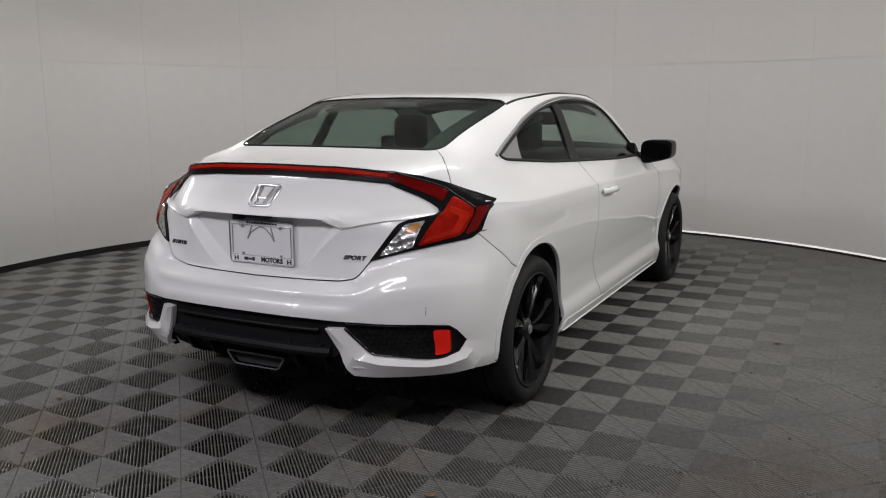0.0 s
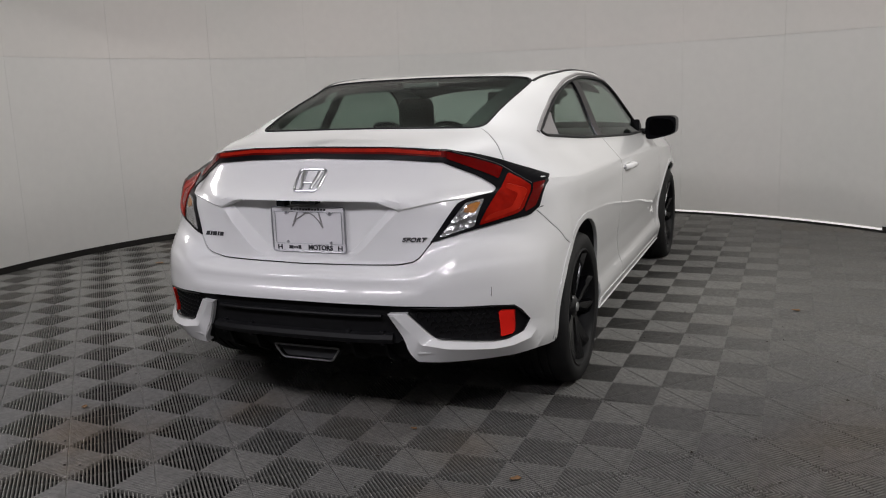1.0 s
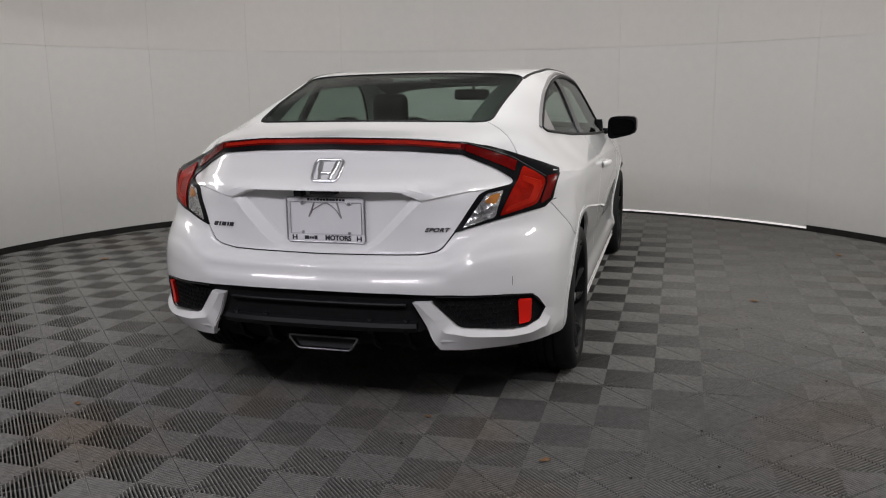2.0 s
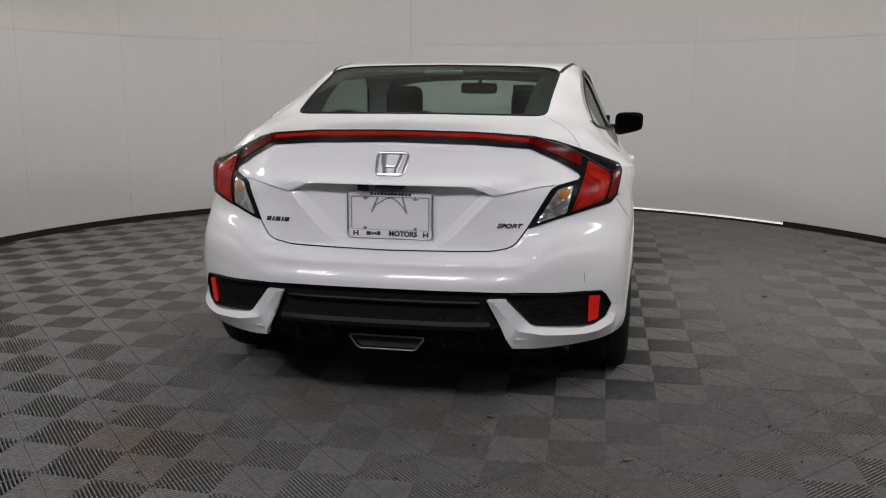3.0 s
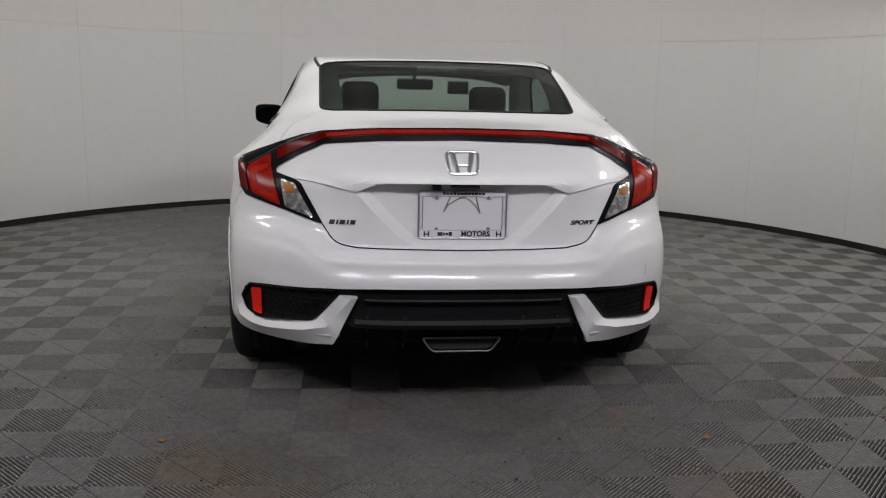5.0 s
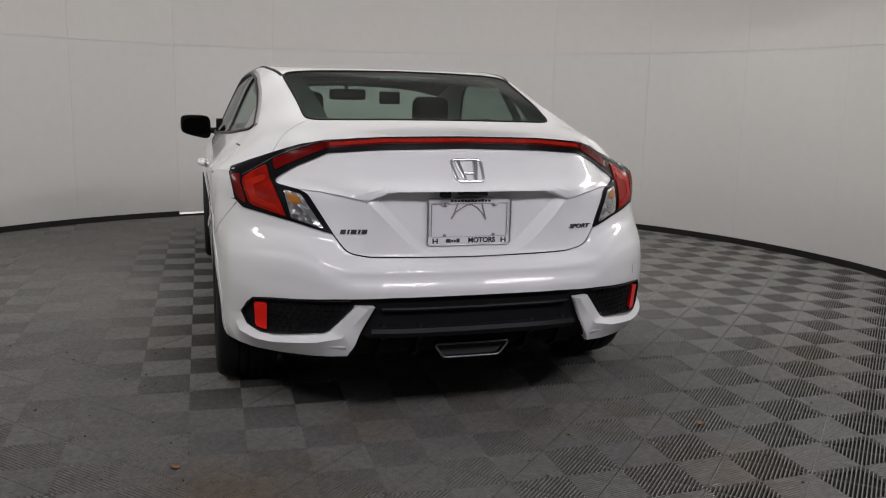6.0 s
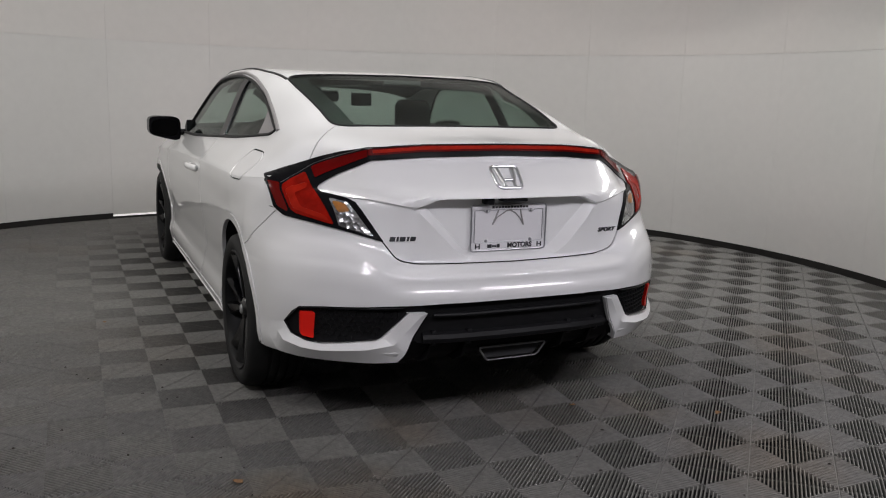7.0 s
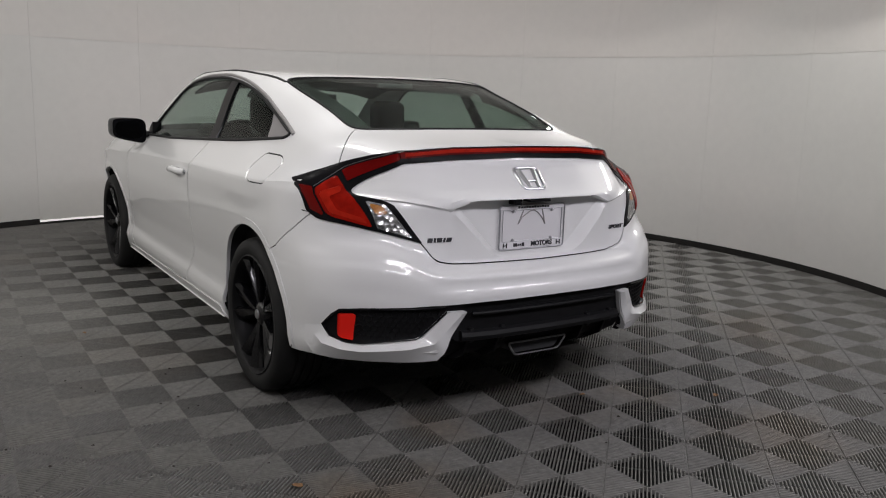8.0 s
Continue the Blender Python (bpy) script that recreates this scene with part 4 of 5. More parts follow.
def wheel(name, x, y, sign):
    hub = new(name)
    hub.parent = car
    hub.location = (x, y, 0.318)
    bm = bmesh.new()
    s = sign
    lathe(bm, [(0.246, 0.010 * s), (0.260, 0.019 * s), (0.285, 0.022 * s), (0.306, 0.010 * s), (0.315, -0.012 * s), (0.317, -0.030 * s), *[(r, (-0.034 - 0.036 * k - w) * s) for k in range(4) for r, w in ((0.318, 0.0), (0.3175, 0.022), (0.310, 0.0235), (0.310, 0.0325), (0.3175, 0.034))], (0.317, -0.182 * s), (0.312, -0.20 * s), (0.28, -0.215 * s), (0.24, -0.20 * s), (0.232, -0.19 * s)], 72)
    tyre = part("tyre", bm, RUBBER, hub, "black road tyre")
    bm = bmesh.new()
    lathe(bm, [(0.248, 0.012 * s), (0.242, 0.016 * s), (0.235, 0.010 * s), (0.226, -0.03 * s), (0.215, -0.18 * s), (0.02, -0.185 * s)], 64)
    part("rim", bm, RIM_EDGE, hub, "dark rim barrel")
    bm = bmesh.new()
    for k in range(5):
        for side in (-1, 1):
            a0, a1 = 2 * math.pi * k / 5 + side * 0.12, 2 * math.pi * k / 5 + side * 0.25
            n = 6
            prev = None
            for i in range(n + 1):
                t = i / n
                rr = 0.035 + 0.205 * t
                a = a0 + (a1 - a0) * t ** 0.8
                wdt = 0.009 + 0.030 * t
                depth = (-0.022 + 0.030 * t) * s
                c, q = math.cos(a), math.sin(a)
                ring = []
                for off, dz in ((-wdt, -0.030), (-wdt * 0.55, -0.011 * t), (wdt * 0.65, 0.004 * t), (wdt, -0.014), (wdt * 0.8, -0.050), (-wdt * 0.8, -0.050)):
                    ring.append(bm.verts.new((depth + dz * s, rr * c - off * q, rr * q + off * c)))
                if prev:
                    for m in range(6):
                        bm.faces.new((prev[m], prev[(m + 1) % 6], ring[(m + 1) % 6], ring[m]))
                prev = ring
    lathe(bm, [(0.001, -0.008 * s), (0.030, -0.010 * s), (0.048, -0.020 * s), (0.060, -0.045 * s)], 32)
    part("spokes", bm, ALLOY, hub, "gloss black five-spoke alloy")
    bm = bmesh.new()
    lathe(bm, [(0.001, -0.004 * s), (0.018, -0.005 * s), (0.021, -0.010 * s)], 24)
    part("hub_cap", bm, CHROME, hub, "small bright hub cap")
    bm = bmesh.new()
    lathe(bm, [(0.03, -0.10 * s), (0.155, -0.10 * s), (0.155, -0.12 * s), (0.03, -0.12 * s)], 40)
    part("brake_disc", bm, RIM_EDGE, hub)
    return hub


for sign in (1, -1):
    wheel("wheel", sign * 0.864, 0.0, sign)
    wheel("wheel", sign * 0.875, 2.70, sign)

for axis in ("x", "-x"):
    skin_piece("side_sill", rounded([(0.405, 0.206), (2.31, 0.206), (2.285, 0.236), (0.435, 0.256)], 0.008, 2), axis, PAINT, car, 0.005, 0.02, 0.05, "white sill below the door")
    for yc, r in ((0.015, 0.372), (2.70, 0.367)):
        arc_in = [(yc + r * math.cos(a), 0.318 + r * math.sin(a)) for a in np.linspace(-0.10, math.pi + 0.10, 40).tolist()]
        arc_out = [(yc + (r + 0.026) * math.cos(a), 0.318 + (r + 0.026) * math.sin(a)) for a in np.linspace(math.pi + 0.10, -0.10, 40).tolist()]
        skin_piece("arch_lip", arc_in + arc_out, axis, PAINT, car, 0.004, 0.012, 0.03, "white lip round the wheel arch")

# ---------------------------------------------------------------- the car: underside and liners
bm = bmesh.new()
box(bm, -0.60, 0.60, -0.45, 3.40, 0.22, 0.30)
box(bm, -0.84, 0.84, 0.42, 2.30, 0.19, 0.26)
part("underbody", bm, DARK, car, "black underbody")
for sign in (1, -1):
    for yc, r in ((0.015, 0.385), (2.70, 0.38)):
        bm = bmesh.new()
        n = 28
        rows = []
        for k in range(n + 1):
            a = math.pi * (-0.03 + 1.06 * k / n)
            rows.append([bm.verts.new((sign * x, yc + r * math.cos(a), 0.318 + r * math.sin(a))) for x in (0.858, 0.55)])
        for a, b in zip(rows, rows[1:]):
            bm.faces.new((a[0], a[1], b[1], b[0]))
        bm.faces.new([row[1] for row in rows])
        part("arch_liner", bm, DARK, car, "black wheel arch liner")

# ---------------------------------------------------------------- the car: small parts outside


# ridges and fins of the diffuser
for z, half, rad, name in ((0.4575, 0.345, 0.0075, "diffuser_ridge"), (0.372, 0.378, 0.021, "diffuser_ledge")):
    bm = bmesh.new()
    tube(bm, skin_line(dense([(-half, z), (half, z)], 0.04), "y", -0.006), rad, 8)
    part(name, bm, BLACK_TRIM, diffuser)
for x in (-0.338, -0.208, 0.208, 0.338):
    bm = bmesh.new()
    y = skin_point(x, 0.36, "y")[0].y
    soft_box(bm, x - 0.010, x + 0.010, y - 0.004, y + 0.05, 0.345, 0.400, 0.006, seg=2)
    prism(bm, [(y + 0.02, 0.35), (y + 0.05, 0.285), (y + 0.12, 0.25), (y + 0.20, 0.25), (y + 0.20, 0.35)], "x", x - 0.005, x + 0.005)
    part("fin", bm, BLACK_TRIM, diffuser)

# honeycomb in the side pockets
POCKET = [(0.450, 0.476), (0.705, 0.468), (0.708, 0.350), (0.545, 0.372)]


def in_poly(x, y, poly):
    odd = False
    for (x0, y0), (x1, y1) in zip(poly, poly[1:] + poly[:1]):
        if (y0 > y) != (y1 > y) and x < (x1 - x0) * (y - y0) / (y1 - y0) + x0:
            odd = not odd
    return odd


for sign in (1, -1):
    bm = bmesh.new()
    a = 0.0125
    for i in range(0, 18):
        for j in range(0, 10):
            cx, cz = 0.43 + i * a * 1.732 + (a * 0.866 if j % 2 else 0), 0.345 + j * a * 1.5
            if not in_poly(cx, cz, POCKET):
                continue
            for k in range(3):
                t0, t1 = math.pi / 6 + k * math.pi / 3, math.pi / 6 + (k + 1) * math.pi / 3
                p, q = [skin_point(sign * (cx + a * math.cos(t)), cz + a * math.sin(t), "y")[0] + Vector((0, 0.017, 0)) for t in (t0, t1)]
                n = Vector((-(q - p).z, 0, (q - p).x)).normalized() * 0.0014
                f = [bm.verts.new(v) for v in (p + n, p - n, q - n, q + n)]
                g = [bm.verts.new(v.co + Vector((0, 0.008, 0))) for v in f]
                bm.faces.new(f)
                for m in range(4):
                    bm.faces.new((f[m], g[m], g[(m + 1) % 4], f[(m + 1) % 4]))
    part("honeycomb_grille", bm, BLACK_TRIM, insert, "black honeycomb mesh", 0)
    edge = rounded([(0.45, 0.488), (0.70, 0.474), (0.765, 0.466), (0.800, 0.408), (0.78, 0.362), (0.735, 0.345), (0.54, 0.369), (0.520, 0.378), (0.442, 0.470)], 0.012, 3, closed=False)
    bm = bmesh.new()
    tube(bm, skin_line(dense([(sign * x, z) for x, z in edge], 0.02), "y", -0.004), 0.0035, 6)
    part("pocket_rim", bm, BLACK_GLOSS, insert)

# exhaust trim
tip_loop = rounded([(-0.143, 0.306), (0.143, 0.306), (0.106, 0.254), (-0.106, 0.254)], 0.014, 4)
exhaust = new("exhaust")
exhaust.parent = car
bm = bmesh.new()
tube(bm, [(x, -0.768 + 0.10 * (0.306 - z), z) for x, z in tip_loop], 0.0040, 8, closed=True)
part("exhaust_trim", bm, TRIM_METAL, exhaust, "chrome trapezoid exhaust trim")
bm = bmesh.new()
prism(bm, [(x * 0.97, 0.28 + (z - 0.28) * 0.9) for x, z in tip_loop], "y", -0.745, -0.60)
part("exhaust_box", bm, DARK, exhaust)
# emblem: a chrome rounded frame with two uprights
emblem = new("emblem")
emblem.parent = car
bm = bmesh.new()
loop = rounded([(-0.058, 0.957), (0.058, 0.957), (0.050, 0.885), (-0.050, 0.885)], 0.018, 5)
tube(bm, skin_line(loop, "y", 0.004), 0.0058, 8, closed=True)
part("emblem_ring", bm, CHROME, emblem, "chrome emblem frame")
for sign in (1, -1):
    bm = bmesh.new()
    tube(bm, skin_line([(sign * x, z) for x, z in ((0.034, 0.950), (0.029, 0.925), (0.022, 0.905), (0.020, 0.892))], "y", 0.004), lambda t: 0.0098 - 0.003 * t, 8)
    part("emblem_upright", bm, CHROME, emblem)
bm = bmesh.new()
tube(bm, skin_line([(-0.024, 0.912), (0.024, 0.912)], "y", 0.003), 0.006, 8)
part("emblem_bar", bm, CHROME, emblem)

# plate, its frame and the lettering
plate = new("plate_holder")
plate.parent = car
Y_PLATE = -0.697
bm = bmesh.new()
soft_box(bm, -0.150, 0.150, Y_PLATE, Y_PLATE + 0.004, 0.662, 0.818, 0.0015, seg=1)
part("plate_sheet", bm, PLATE_WHITE, plate, "blank white plate sheet")
bm = bmesh.new()
out = rounded([(-0.157, 0.823), (0.157, 0.823), (0.157, 0.655), (-0.157, 0.655)], 0.012, 4)
tube(bm, [(x, Y_PLATE - 0.003, z) for x, z in out], 0.0032, 8, closed=True)
ins = rounded([(-0.143, 0.806), (-0.108, 0.806), (-0.100, 0.796), (-0.086, 0.796), (-0.080, 0.806), (0.080, 0.806), (0.086, 0.796), (0.100, 0.796), (0.108, 0.806), (0.143, 0.806), (0.143, 0.685), (-0.143, 0.685)], 0.005, 3)
tube(bm, [(x, Y_PLATE - 0.003, z) for x, z in ins], 0.0014, 6, closed=True)
part("plate_frame", bm, GREY_METAL, plate, "grey metal plate frame")
bm = bmesh.new()
box(bm, -0.155, 0.155, Y_PLATE - 0.0025, Y_PLATE + 0.002, 0.657, 0.684)
box(bm, -0.155, 0.155, Y_PLATE - 0.0025, Y_PLATE + 0.002, 0.807, 0.822)
part("frame_band", bm, PLATE_WHITE, plate)
bm = bmesh.new()
hook = [(-0.068, 0.750), (-0.052, 0.776), (-0.030, 0.789), (-0.012, 0.800), (0.006, 0.802), (0.026, 0.792), (0.046, 0.772), (0.062, 0.746)]
tube(bm, [(x, Y_PLATE - 0.001, z) for x, z in hook], 0.004, 6, squash=0.5)
tube(bm, [(-0.068, Y_PLATE - 0.001, 0.750), (-0.044, Y_PLATE - 0.001, 0.806)], 0.003, 6)
tube(bm, [(0.062, Y_PLATE - 0.001, 0.746), (0.046, Y_PLATE - 0.001, 0.806)], 0.003, 6)
part("plate_moulding", bm, SATIN_GREY, plate, "grey moulded shape under the sheet")
for x, z in ((-0.093, 0.800), (0.093, 0.800), (-0.093, 0.690), (0.093, 0.690)):
    bm = bmesh.new()
    lathe(bm, [(0.0005, -0.004), (0.004, -0.004), (0.006, -0.001), (0.006, 0.002)], 16, pose(x, Y_PLATE - 0.002, z, 0, 0, 90))
    part("screw", bm, GREY_METAL, plate)


def lettering(name, words, x, z, size, mat, parent, y=None, depth=0.001, shear=0.0, spread=1.0, bold=0.0, wide=1.0):
    """Raised letters that face the rear; centred at x, z."""
    data = bpy.data.curves.new(name, "FONT")
    data.body, data.size, data.align_x, data.align_y, data.extrude, data.shear, data.space_character = words, size, "CENTER", "CENTER", depth, shear, spread
    data.offset = bold
    made = new(name, data)
    bpy.context.view_layer.update()
    me = bpy.data.meshes.new_from_object(made.evaluated_get(bpy.context.evaluated_depsgraph_get()))
    bpy.data.objects.remove(made)
    ob = new(name, me)
    me.materials.append(mat)
    p, n = skin_point(x, z, "y")
    if y is None:
        turn = math.degrees(math.atan2(n.x, -n.y))
        ob.matrix_world = pose(x, p.y - 0.002, z, 90, 0, turn)
    else:
        ob.matrix_world = pose(x, y, z, 90, 0, 0)
    ob.matrix_world = ob.matrix_world @ Matrix.Diagonal((wide, 1, 1, 1))
    ob.parent = parent
    return ob


lettering("frame_lettering", "MOTORS", 0.048, 0.6705, 0.0255, INK, plate, Y_PLATE - 0.0035, bold=0.0009)
bm = bmesh.new()
for x0, x1, z0, z1 in ((-0.088, -0.070, 0.664, 0.677), (-0.068, -0.060, 0.666, 0.674), (-0.058, -0.050, 0.666, 0.674), (-0.048, -0.036, 0.664, 0.678)):
    box(bm, x0, x1, Y_PLATE - 0.0036, Y_PLATE - 0.002, z0, z1)
part("frame_script", bm, INK, plate, "dark script bars")
for x in (-0.128, 0.132):
    bm = bmesh.new()
    box(bm, x - 0.010, x - 0.005, Y_PLATE - 0.0036, Y_PLATE - 0.002, 0.661, 0.680)
    box(bm, x + 0.005, x + 0.010, Y_PLATE - 0.0036, Y_PLATE - 0.002, 0.661, 0.680)
    box(bm, x - 0.005, x + 0.005, Y_PLATE - 0.0036, Y_PLATE - 0.002, 0.668, 0.672)
    part("frame_mark", bm, INK, plate)
bm = bmesh.new()
for k in range(12):
    x = -0.072 + k * 0.0128
    box(bm, x, x + 0.0095, Y_PLATE - 0.0036, Y_PLATE - 0.002, 0.811, 0.818 + 0.002 * (k % 3 == 0))
part("frame_web_bars", bm, INK, plate, "small dark bars of writing")

lettering("boot_lettering", "SPORT", 0.432, 0.714, 0.021, DARK_CHROME, car, None, 0.003, 0.35, 1.08, 0.0008, 1.3)
badge = new("badge")
badge.parent = car
for x, w in ((-0.472, 0.018), (-0.448, 0.007), (-0.436, 0.019), (-0.411, 0.007), (-0.399, 0.018)):
    skin_piece("badge_bar", [(x, 0.7055), (x + w, 0.7055), (x + w + 0.004, 0.7205), (x + 0.004, 0.7205)], "y", INK, badge, 0.003, 0.002, 0.006, soft_angle=30)

# a hairline scratch in the bumper
skin_piece("scratch", [(0.700, 0.512), (0.7017, 0.512), (0.7022, 0.545), (0.7008, 0.545)], "y", DARK_EDGE, car, 0.0006, 0.001, 0.01, "short dark scratch in the bumper")

# handle strip and camera over the plate
bm = bmesh.new()
soft_box(bm, -0.045, 0.055, -0.738, -0.690, 0.838, 0.850, 0.003, seg=2)
part("boot_handle", bm, BLACK_TRIM, car, "black boot release strip")
bm = bmesh.new()
soft_box(bm, -0.112, -0.080, -0.734, -0.686, 0.828, 0.852, 0.004, seg=2)
part("rear_camera", bm, BLACK_GLOSS, car, "black rear view camera")

for sign in (1, -1):
    # door handles
    handle = new("door_handle")
    handle.parent = car
    p, _ = skin_point(1.02, 0.823, "x" if sign > 0 else "-x")
    bm = bmesh.new()
    tube(bm, [(p.x + sign * o, y, z) for o, y, z in ((0.0, 0.905, 0.818), (0.022, 0.935, 0.821), (0.030, 0.98, 0.823), (0.032, 1.03, 0.822), (0.028, 1.08, 0.819), (0.0, 1.115, 0.815))], 0.0125, 10, squash=1.25)
    part("grip", bm, PAINT, handle, "white door grip")
    # no hollow here: the cup's shade is a flat grey disc
    bm = bmesh.new()
    sub = [(p.x + sign * 0.0015, 1.01 + 0.07 * math.cos(t), 0.812 + 0.022 * math.sin(t)) for t in (2 * math.pi * k / 24 for k in range(24))]
    c = [bm.verts.new(v) for v in sub]
    bm.faces.new(c)
    d = [bm.verts.new((v[0] - sign * 0.004, v[1], v[2])) for v in sub]
    for k in range(24):
        bm.faces.new((c[k], d[k], d[(k + 1) % 24], c[(k + 1) % 24]))
    part("cup_shade", bm, SATIN_GREY, handle, "flat grey disc standing for the shaded cup behind the grip")
    bm = bmesh.new()
    lathe(bm, [(0.0005, 0.006), (0.008, 0.006), (0.010, 0.0)], 16, pose(p.x, 0.890, 0.820, 0, 0, 0 if sign > 0 else 180))
    part("lock", bm, CHROME, handle)
    # mirrors
    mirror = new("door_mirror")
    mirror.parent = car
    bm = bmesh.new()
    bmesh.ops.create_uvsphere(bm, u_segments=28, v_segments=18, radius=1)
    for v in bm.verts:
        x, y, z = v.co
        e = 0.45
        sx = math.copysign(abs(x) ** e, x)
        sz = math.copysign(abs(z) ** e, z)
        sy = math.copysign(abs(y) ** 0.8, y)
        sy = max(sy, -0.42)
        px, pz = 0.938 + 0.090 * sx, 0.972 + 0.066 * sz * (1 - 0.14 * sx) + 0.010 * sx
        v.co = (sign * px, 1.925 + 0.105 * sy + 0.05 * sx * (1 if sy > -0.4 else 0.25), pz)
    part("mirror_shell", bm, SHELL_BLACK, mirror, "gloss black mirror shell")
    bm = bmesh.new()
    ring = [(sign * (0.938 + 0.072 * math.copysign(abs(math.cos(t)) ** 0.6, math.cos(t))), 1.872 + 0.012 * math.cos(t), 0.973 + 0.048 * math.copysign(abs(math.sin(t)) ** 0.6, math.sin(t)) * (1 - 0.14 * math.cos(t))) for t in (2 * math.pi * k / 32 for k in range(32))]
    c = [bm.verts.new(v) for v in ring]
    d = [bm.verts.new((v[0], v[1] + 0.006, v[2])) for v in ring]
    bm.faces.new(c)
    for k in range(32):
        bm.faces.new((c[k], d[k], d[(k + 1) % 32], c[(k + 1) % 32]))
    part("mirror_glass", bm, MIRROR, mirror, "mirror glass coloured dark for the dim reflection in it", 30)
    bm = bmesh.new()
    tube(bm, [(sign * x, y, z) for x, y, z in ((0.79, 1.90, 0.945), (0.83, 1.91, 0.943), (0.87, 1.925, 0.945), (0.91, 1.93, 0.952))], lambda t: 0.034 - 0.010 * t, 10, squash=0.62)
    part("mirror_arm", bm, BLACK_TRIM, mirror)
    bm = bmesh.new()
    prism(bm, [(1.93, 0.940), (1.84, 0.945), (1.83, 1.02), (1.90, 0.985)], "x", sign * 0.765 if sign > 0 else -0.815, 0.815 if sign > 0 else -0.765)
    part("mirror_foot", bm, BLACK_TRIM, mirror)

# ---------------------------------------------------------------- the car: cabin
frit = new("rear_window_border")
frit.parent = car
tagged(frit, "black border of the rear window")
SIDE_FRIT = [(0.548, 0.474), (0.517, -0.19), (0.428, -0.20), (0.475, 0.474)]
for poly in (SIDE_FRIT, flip_x(SIDE_FRIT), [(-0.50, 0.470), (0.50, 0.470), (0.497, 0.425), (0.0, 0.405), (-0.497, 0.425)], [(-0.44, -0.225), (0.44, -0.225), (0.443, -0.180), (0.0, -0.195), (-0.443, -0.180)]):
    skin_piece("border_strip", poly, "z", BLACK_TRIM, frit, -0.006, 0.009, 0.03)
skin_piece("headliner", rounded([(-0.52, 0.47), (0.52, 0.47), (0.59, 1.80), (-0.59, 1.80)], 0.05, 3), "z", HEADLINER, car, -0.046, 0.056, 0.05, "grey cloth headliner")
for sign in (1, -1):
    post = [(sign * x, y) for x, y in ((0.50, -0.20), (0.535, 0.46), (0.57, 0.62), (0.67, 0.62), (0.66, 0.25), (0.70, 0.02), (0.66, -0.22))]
    skin_piece("rear_post_lining", post if sign > 0 else post[::-1], "z", CABIN, car, -0.014, 0.024, 0.04, "dark lining of the rear roof post")
cabin = new("cabin")
cabin.parent = car
bm = bmesh.new()
box(bm, -0.80, -0.77, -0.1, 2.35, 0.3, 0.93)
box(bm, 0.77, 0.80, -0.1, 2.35, 0.3, 0.93)
box(bm, -0.80, 0.80, -0.1, 2.35, 0.27, 0.30)
box(bm, -0.80, 0.80, 2.52, 2.55, 0.30, 0.90)
part("cabin_tub", bm, CABIN, cabin, "dark cabin lining")
bm = bmesh.new()
soft_box(bm, -0.72, 0.72, 1.88, 2.52, 0.76, 0.945, 0.05)
soft_box(bm, -0.50, -0.20, 1.84, 2.05, 0.90, 1.005, 0.04)
part("dashboard", bm, CABIN, cabin, "dark dashboard")
bm = bmesh.new()
soft_box(bm, -0.56, 0.56, -0.22, 0.22, 1.000, 1.035, 0.012)
part("parcel_shelf", bm, CABIN, cabin, "dark parcel shelf")
for x in (-0.34, 0.34):
    bm = bmesh.new()
    soft_box(bm, x - 0.28, x + 0.28, 0.20, 0.34, 0.45, 1.045, 0.05, pose(0, 0, 0, -6, 0, 0))
    part("rear_seat_back", bm, SEAT, cabin, "dark cloth rear seat back")
for x in (-0.36, 0.36):
    seat = new("front_seat")
    seat.parent = car
    bm = bmesh.new()
    soft_box(bm, x - 0.25, x + 0.25, 1.00, 1.14, 0.42, 1.03, 0.06, pose(0, 0.14, 0, -7, 0, 0))
    part("seat_back", bm, SEAT, seat, "dark cloth seat back")
    bm = bmesh.new()
    soft_box(bm, x - 0.105, x + 0.105, 1.10, 1.20, 1.00, 1.195 if x < 0 else 1.178, 0.045, seg=4)
    part("headrest", bm, SEAT, seat, "dark cloth headrest")
    bm = bmesh.new()
    soft_box(bm, x - 0.25, x + 0.25, 1.10, 1.62, 0.42, 0.58, 0.06)
    part("seat_cushion", bm, SEAT, seat)
bm = bmesh.new()
soft_box(bm, -0.128, 0.104, 1.745, 1.775, 1.148, 1.216, 0.02)
tube(bm, [(-0.012, 1.775, 1.20), (-0.012, 1.84, 1.26)], 0.012, 8)
part("rear_view_mirror", bm, CABIN, cabin, "dark rear view mirror")
bm = bmesh.new()
soft_box(bm, -0.14, 0.12, 1.82, 1.90, 1.236, 1.275, 0.012)
part("sensor_housing", bm, CABIN, cabin, "dark sensor housing behind the mirror")
bm = bmesh.new()
soft_box(bm, 0.20, 0.335, 1.79, 1.81, 1.125, 1.205, 0.008)
part("sun_visor", bm, CABIN, cabin, "lowered dark sun visor")
bm = bmesh.new()
soft_box(bm, -0.095, 0.095, 0.400, 0.43, 1.247, 1.272, 0.008)
part("high_brake_lamp", bm, SATIN_GREY, cabin, "grey high brake lamp behind the glass")
bm = bmesh.new()
wheel_c = pose(-0.36, 1.68, 0.86, 22, 0, 0)
tube(bm, [wheel_c @ Vector((0.185 * math.cos(t), 0, 0.185 * math.sin(t))) for t in (2 * math.pi * k / 40 for k in range(40))], 0.015, 8, closed=True)
part("steering_wheel", bm, CABIN, cabin, "dark steering wheel")

bpy.data.meshes.remove(form.data)

# ---------------------------------------------------------------- litter on the floor


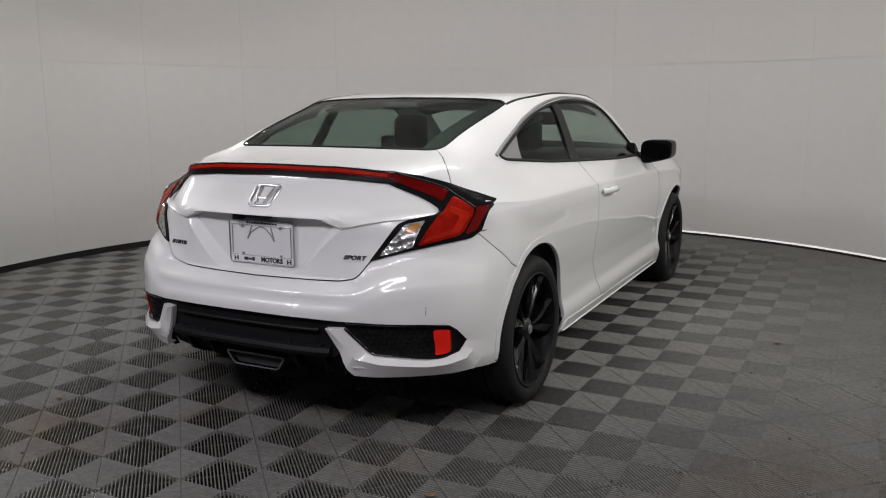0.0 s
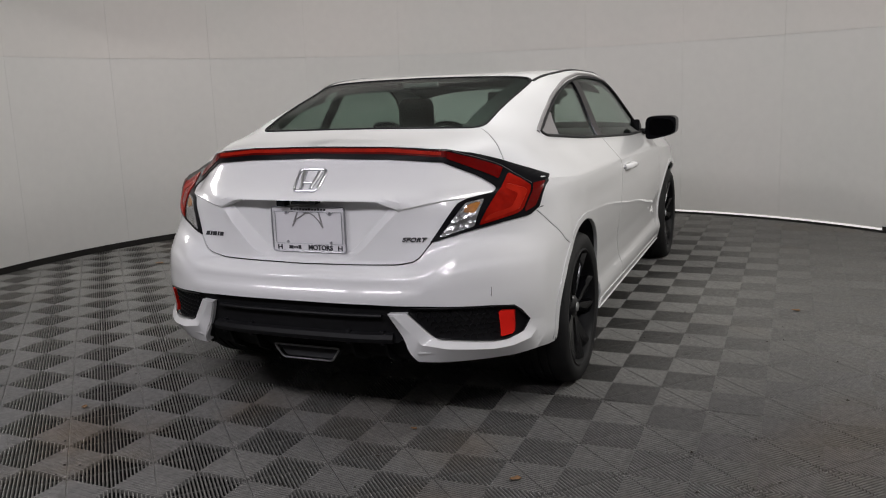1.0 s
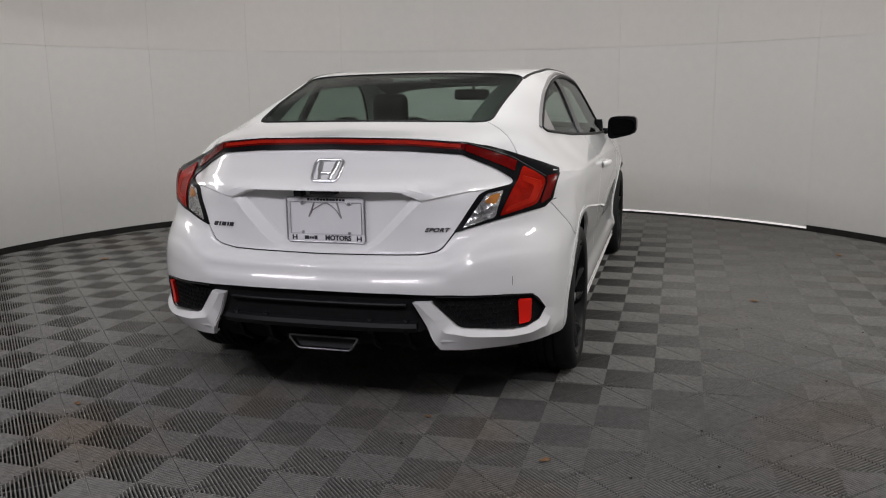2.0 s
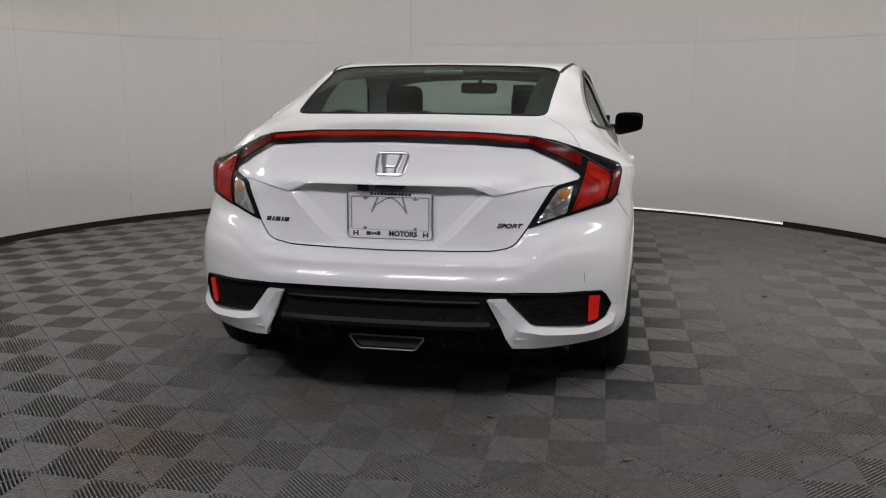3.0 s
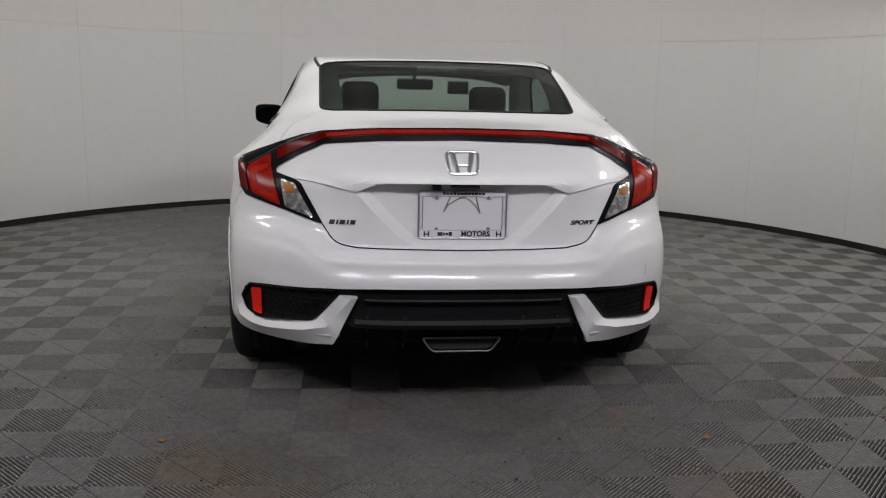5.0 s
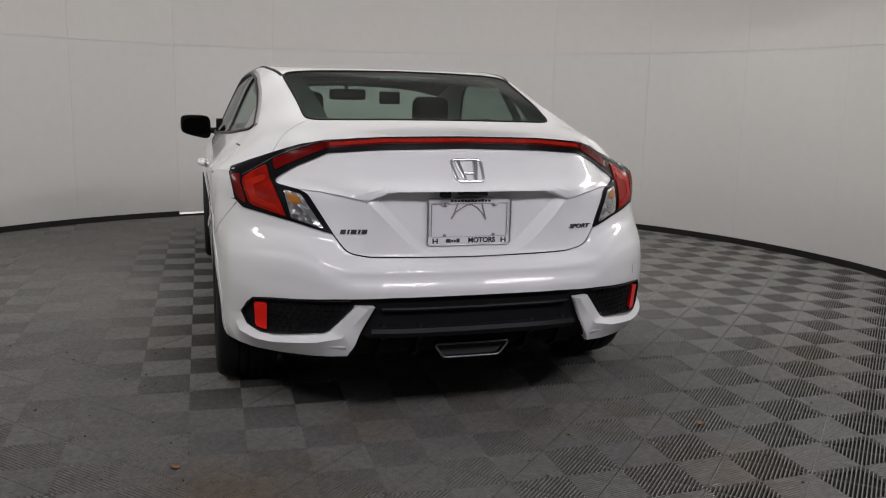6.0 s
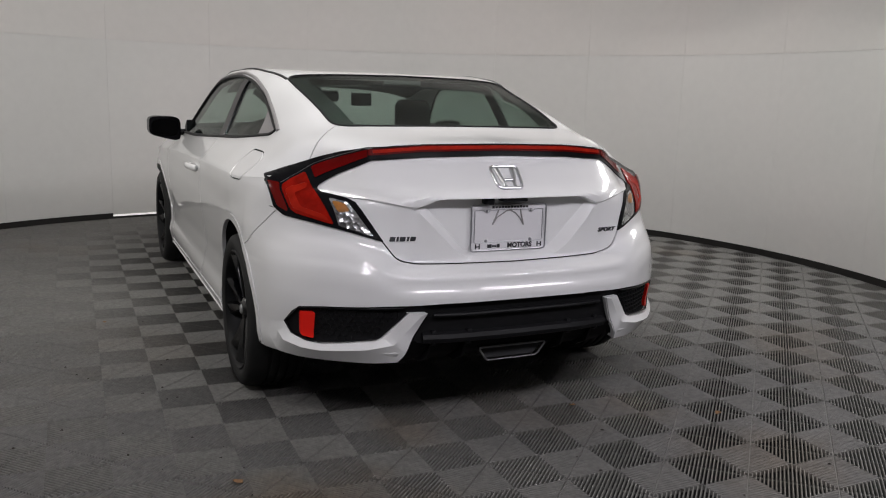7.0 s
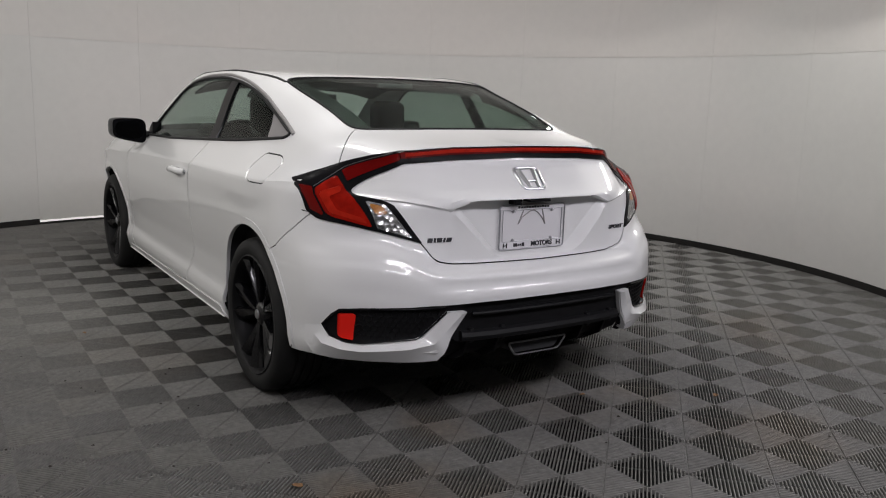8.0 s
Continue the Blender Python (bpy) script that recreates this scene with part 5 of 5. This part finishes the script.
def leaf(x, y, size, turn_deg):
    bm = bmesh.new()
    n = 9
    left, right, mid = [], [], []
    for i in range(n + 1):
        t = i / n
        w = 0.32 * size * math.sin(math.pi * t ** 0.8) * (1 + 0.2 * math.sin(9 * t))
        z = 0.006 + 0.22 * size * (t - 0.5) ** 2
        mid.append(bm.verts.new((0, (t - 0.5) * size, z * 0.6)))
        left.append(bm.verts.new((-w, (t - 0.5) * size, z + 0.25 * w)))
        right.append(bm.verts.new((w, (t - 0.5) * size, z + 0.35 * w)))
    for i in range(n):
        bm.faces.new((left[i], mid[i], mid[i + 1], left[i + 1]))
        bm.faces.new((mid[i], right[i], right[i + 1], mid[i + 1]))
    bmesh.ops.remove_doubles(bm, verts=bm.verts[:], dist=0.0002)
    ob = mesh_object("dry_leaf", bm, LEAF)
    ob.matrix_world = pose(x, y, dip(x, y), 0, 0, turn_deg)
    return tagged(ob, "small dry brown leaf on the grey floor tiles", "leaf", "litter on the floor")


for x, y, size, deg in ((1.727, 1.36, 0.045, 70), (2.44, 2.89, 0.06, 20), (-2.80, 1.64, 0.07, 100), (-1.04, -0.87, 0.04, 40), (0.37, -0.64, 0.028, 80), (-1.345, 1.125, 0.03, 10), (0.868, -0.94, 0.04, 120)):
    leaf(x, y, size, deg)

bm = bmesh.new()
dice = random.Random(7)
for _ in range(150):
    x, y, r = dice.uniform(-2.2, 2.4), dice.uniform(-1.9, 1.2), dice.uniform(0.002, 0.007)
    if abs(x) < 0.95 and y > -0.7:
        continue
    ring = [bm.verts.new((x + r * dice.uniform(0.6, 1.4) * math.cos(k * 1.05), y + r * dice.uniform(0.5, 1.6) * math.sin(k * 1.05), dip(x, y) + 0.001)) for k in range(6)]
    tip = bm.verts.new((x, y, dip(x, y) + 0.002 + r * 0.5))
    for k in range(6):
        bm.faces.new((ring[k], ring[(k + 1) % 6], tip))
tagged(mesh_object("grit", bm, GRIT, 0), "scattered dark grit and crumbs on the floor tiles", "grit", kind="stuff")

# ---------------------------------------------------------------- wall panels and floor tiles

PITCH = 14.4
for tier, (z0, z1) in enumerate(((0.052, 1.599), (1.601, CEIL - 0.004))):
    for k in range(-9, 9):
        az0 = -2.2 + PITCH * k
        bm = bmesh.new()
        low = 0.036 if tier == 0 and -17 < az0 < 40 else z0
        arc_wall(bm, az0 + 0.008, az0 + PITCH - 0.008, low, z1, R, R + 0.006)
        part("panel", bm, WALL_TOP if tier else WALL, wall_round, soft_angle=30)

TILE_SIZE, TILE_TURN, TILE_AT = 0.4, -0.5, (0.005, 0.010)
CELL = TILE_SIZE / 2
RIBS = 11


def tile_mesh():
    """One tile: four fields of slanting ribs, turned by a quarter from field to field, over a lower cross bar."""
    bm = bmesh.new()
    pitch = CELL / RIBS
    half = 0.195 * pitch / math.sqrt(2)
    for ix in (0, 1):
        for iy in (0, 1):
            flip = (ix + iy + 1) % 2
            cx, cy = (ix - 0.5) * CELL, (iy - 0.5) * CELL
            lim = CELL / 2 - 0.0002
            for k in range(-RIBS + 1, RIBS):
                off = k * pitch
                a0, a1 = max(-lim, off - lim) if off >= 0 else -lim, lim if off >= 0 else lim + off
                # the rib runs along u = v + off inside the square, and is notched where the diagonal bar crosses it
                mid, notch = off / 2, 0.0017
                d = 1 / math.sqrt(2)
                nx, ny = d * half, -d * half
                for b0, b1 in ((a0, mid - notch), (mid + notch, a1)):
                    if b1 - b0 < 0.001:
                        continue
                    # worn, rounded top: a flat with a bevel to both sides
                    rows = []
                    for share, z in ((-1.0, -0.018), (-1.0, -0.0024), (-0.35, 0.0), (0.35, 0.0), (1.0, -0.0024), (1.0, -0.018)):
                        pair = []
                        for u, border in ((b0, "v" if off >= 0 else "u") if b0 == a0 else (b0, ""), (b1, "u" if off >= 0 else "v") if b1 == a1 else (b1, "")):
                            # ribs end flush with the field's edge, and square beside the bar
                            along = -nx * share if border == "u" else -ny * share if border == "v" else 0.0
                            pair.append((u + nx * share + along, u - off + ny * share + along))
                        rows.append([bm.verts.new((cx + (-u if flip else u), cy + v, z)) for u, v in pair])
                    for r0, r1 in zip(rows, rows[1:]):
                        bm.faces.new((r0[0], r0[1], r1[1], r1[0]))
                    for e in (0, 1):
                        bm.faces.new([row[e] for row in rows])
            w = 0.0014
            quad = [(-lim + w, lim + w), (-lim - w, lim - w), (lim - w, -lim - w), (lim + w, -lim + w)]
            if flip:
                quad = [(-u, v) for u, v in quad]
            bm.faces.new([bm.verts.new((cx + u, cy + v, -0.008)) for u, v in quad])
    bmesh.ops.recalc_face_normals(bm, faces=bm.faces[:])
    for f in bm.faces:
        if abs(f.normal.z) > 0.9 and f.normal.z < 0:
            f.normal_flip()
    me = bpy.data.meshes.new("tile")
    bm.to_mesh(me)
    bm.free()
    me.materials.append(TILE)
    return me


tile = tile_mesh()
turn = pose(TILE_AT[0], TILE_AT[1], 0, 0, 0, TILE_TURN)
spots = []
for i in range(-18, 19):
    for j in range(-17, 14):
        p = turn @ Vector(((i + 0.0) * TILE_SIZE, (j + 0.0) * TILE_SIZE, 0))
        inside = (p.x - CX) ** 2 + (p.y - CY) ** 2 < (R + 0.3) ** 2
        if inside or (p.y < -0.8 and abs(p.x) < 3.9 and p.y > -6.4):
            p.z = dip(p.x, p.y)
            spots.append(p)
spots.sort(key=lambda p: (p.x - 0.0) ** 2 * 0.6 + (p.y + 0.9) ** 2)
for p in spots[:300]:
    ob = new("tile", tile)
    # each tile leans with the floor below it
    lean_x = math.degrees(math.atan((dip(p.x, p.y + 0.2) - dip(p.x, p.y - 0.2)) / 0.4))
    lean_y = -math.degrees(math.atan((dip(p.x + 0.2, p.y) - dip(p.x - 0.2, p.y)) / 0.4))
    ob.matrix_world = Matrix.Translation(p) @ pose(0, 0, 0, lean_x, lean_y, TILE_TURN)
    ob.parent = floor
co = np.empty(len(tile.vertices) * 3)
tile.vertices.foreach_get("co", co)
co = co.reshape(-1, 3)
c, s = math.cos(radians(TILE_TURN)), math.sin(radians(TILE_TURN))
co = co @ np.array(((c, s, 0), (-s, c, 0), (0, 0, 1)))
faces0 = [tuple(p.vertices) for p in tile.polygons]
verts, faces = [], []
for n, p in enumerate(spots[300:]):
    verts += (co + np.array(p)).tolist()
    faces += [tuple(v + n * len(co) for v in f) for f in faces0]
me = bpy.data.meshes.new("floor_tiles")
me.from_pydata(verts, [], faces)
me.materials.append(TILE)
rest = tagged(new("floor_tiles", me), "grey ribbed plastic floor tiles further off", kind="stuff")
rest.parent = floor
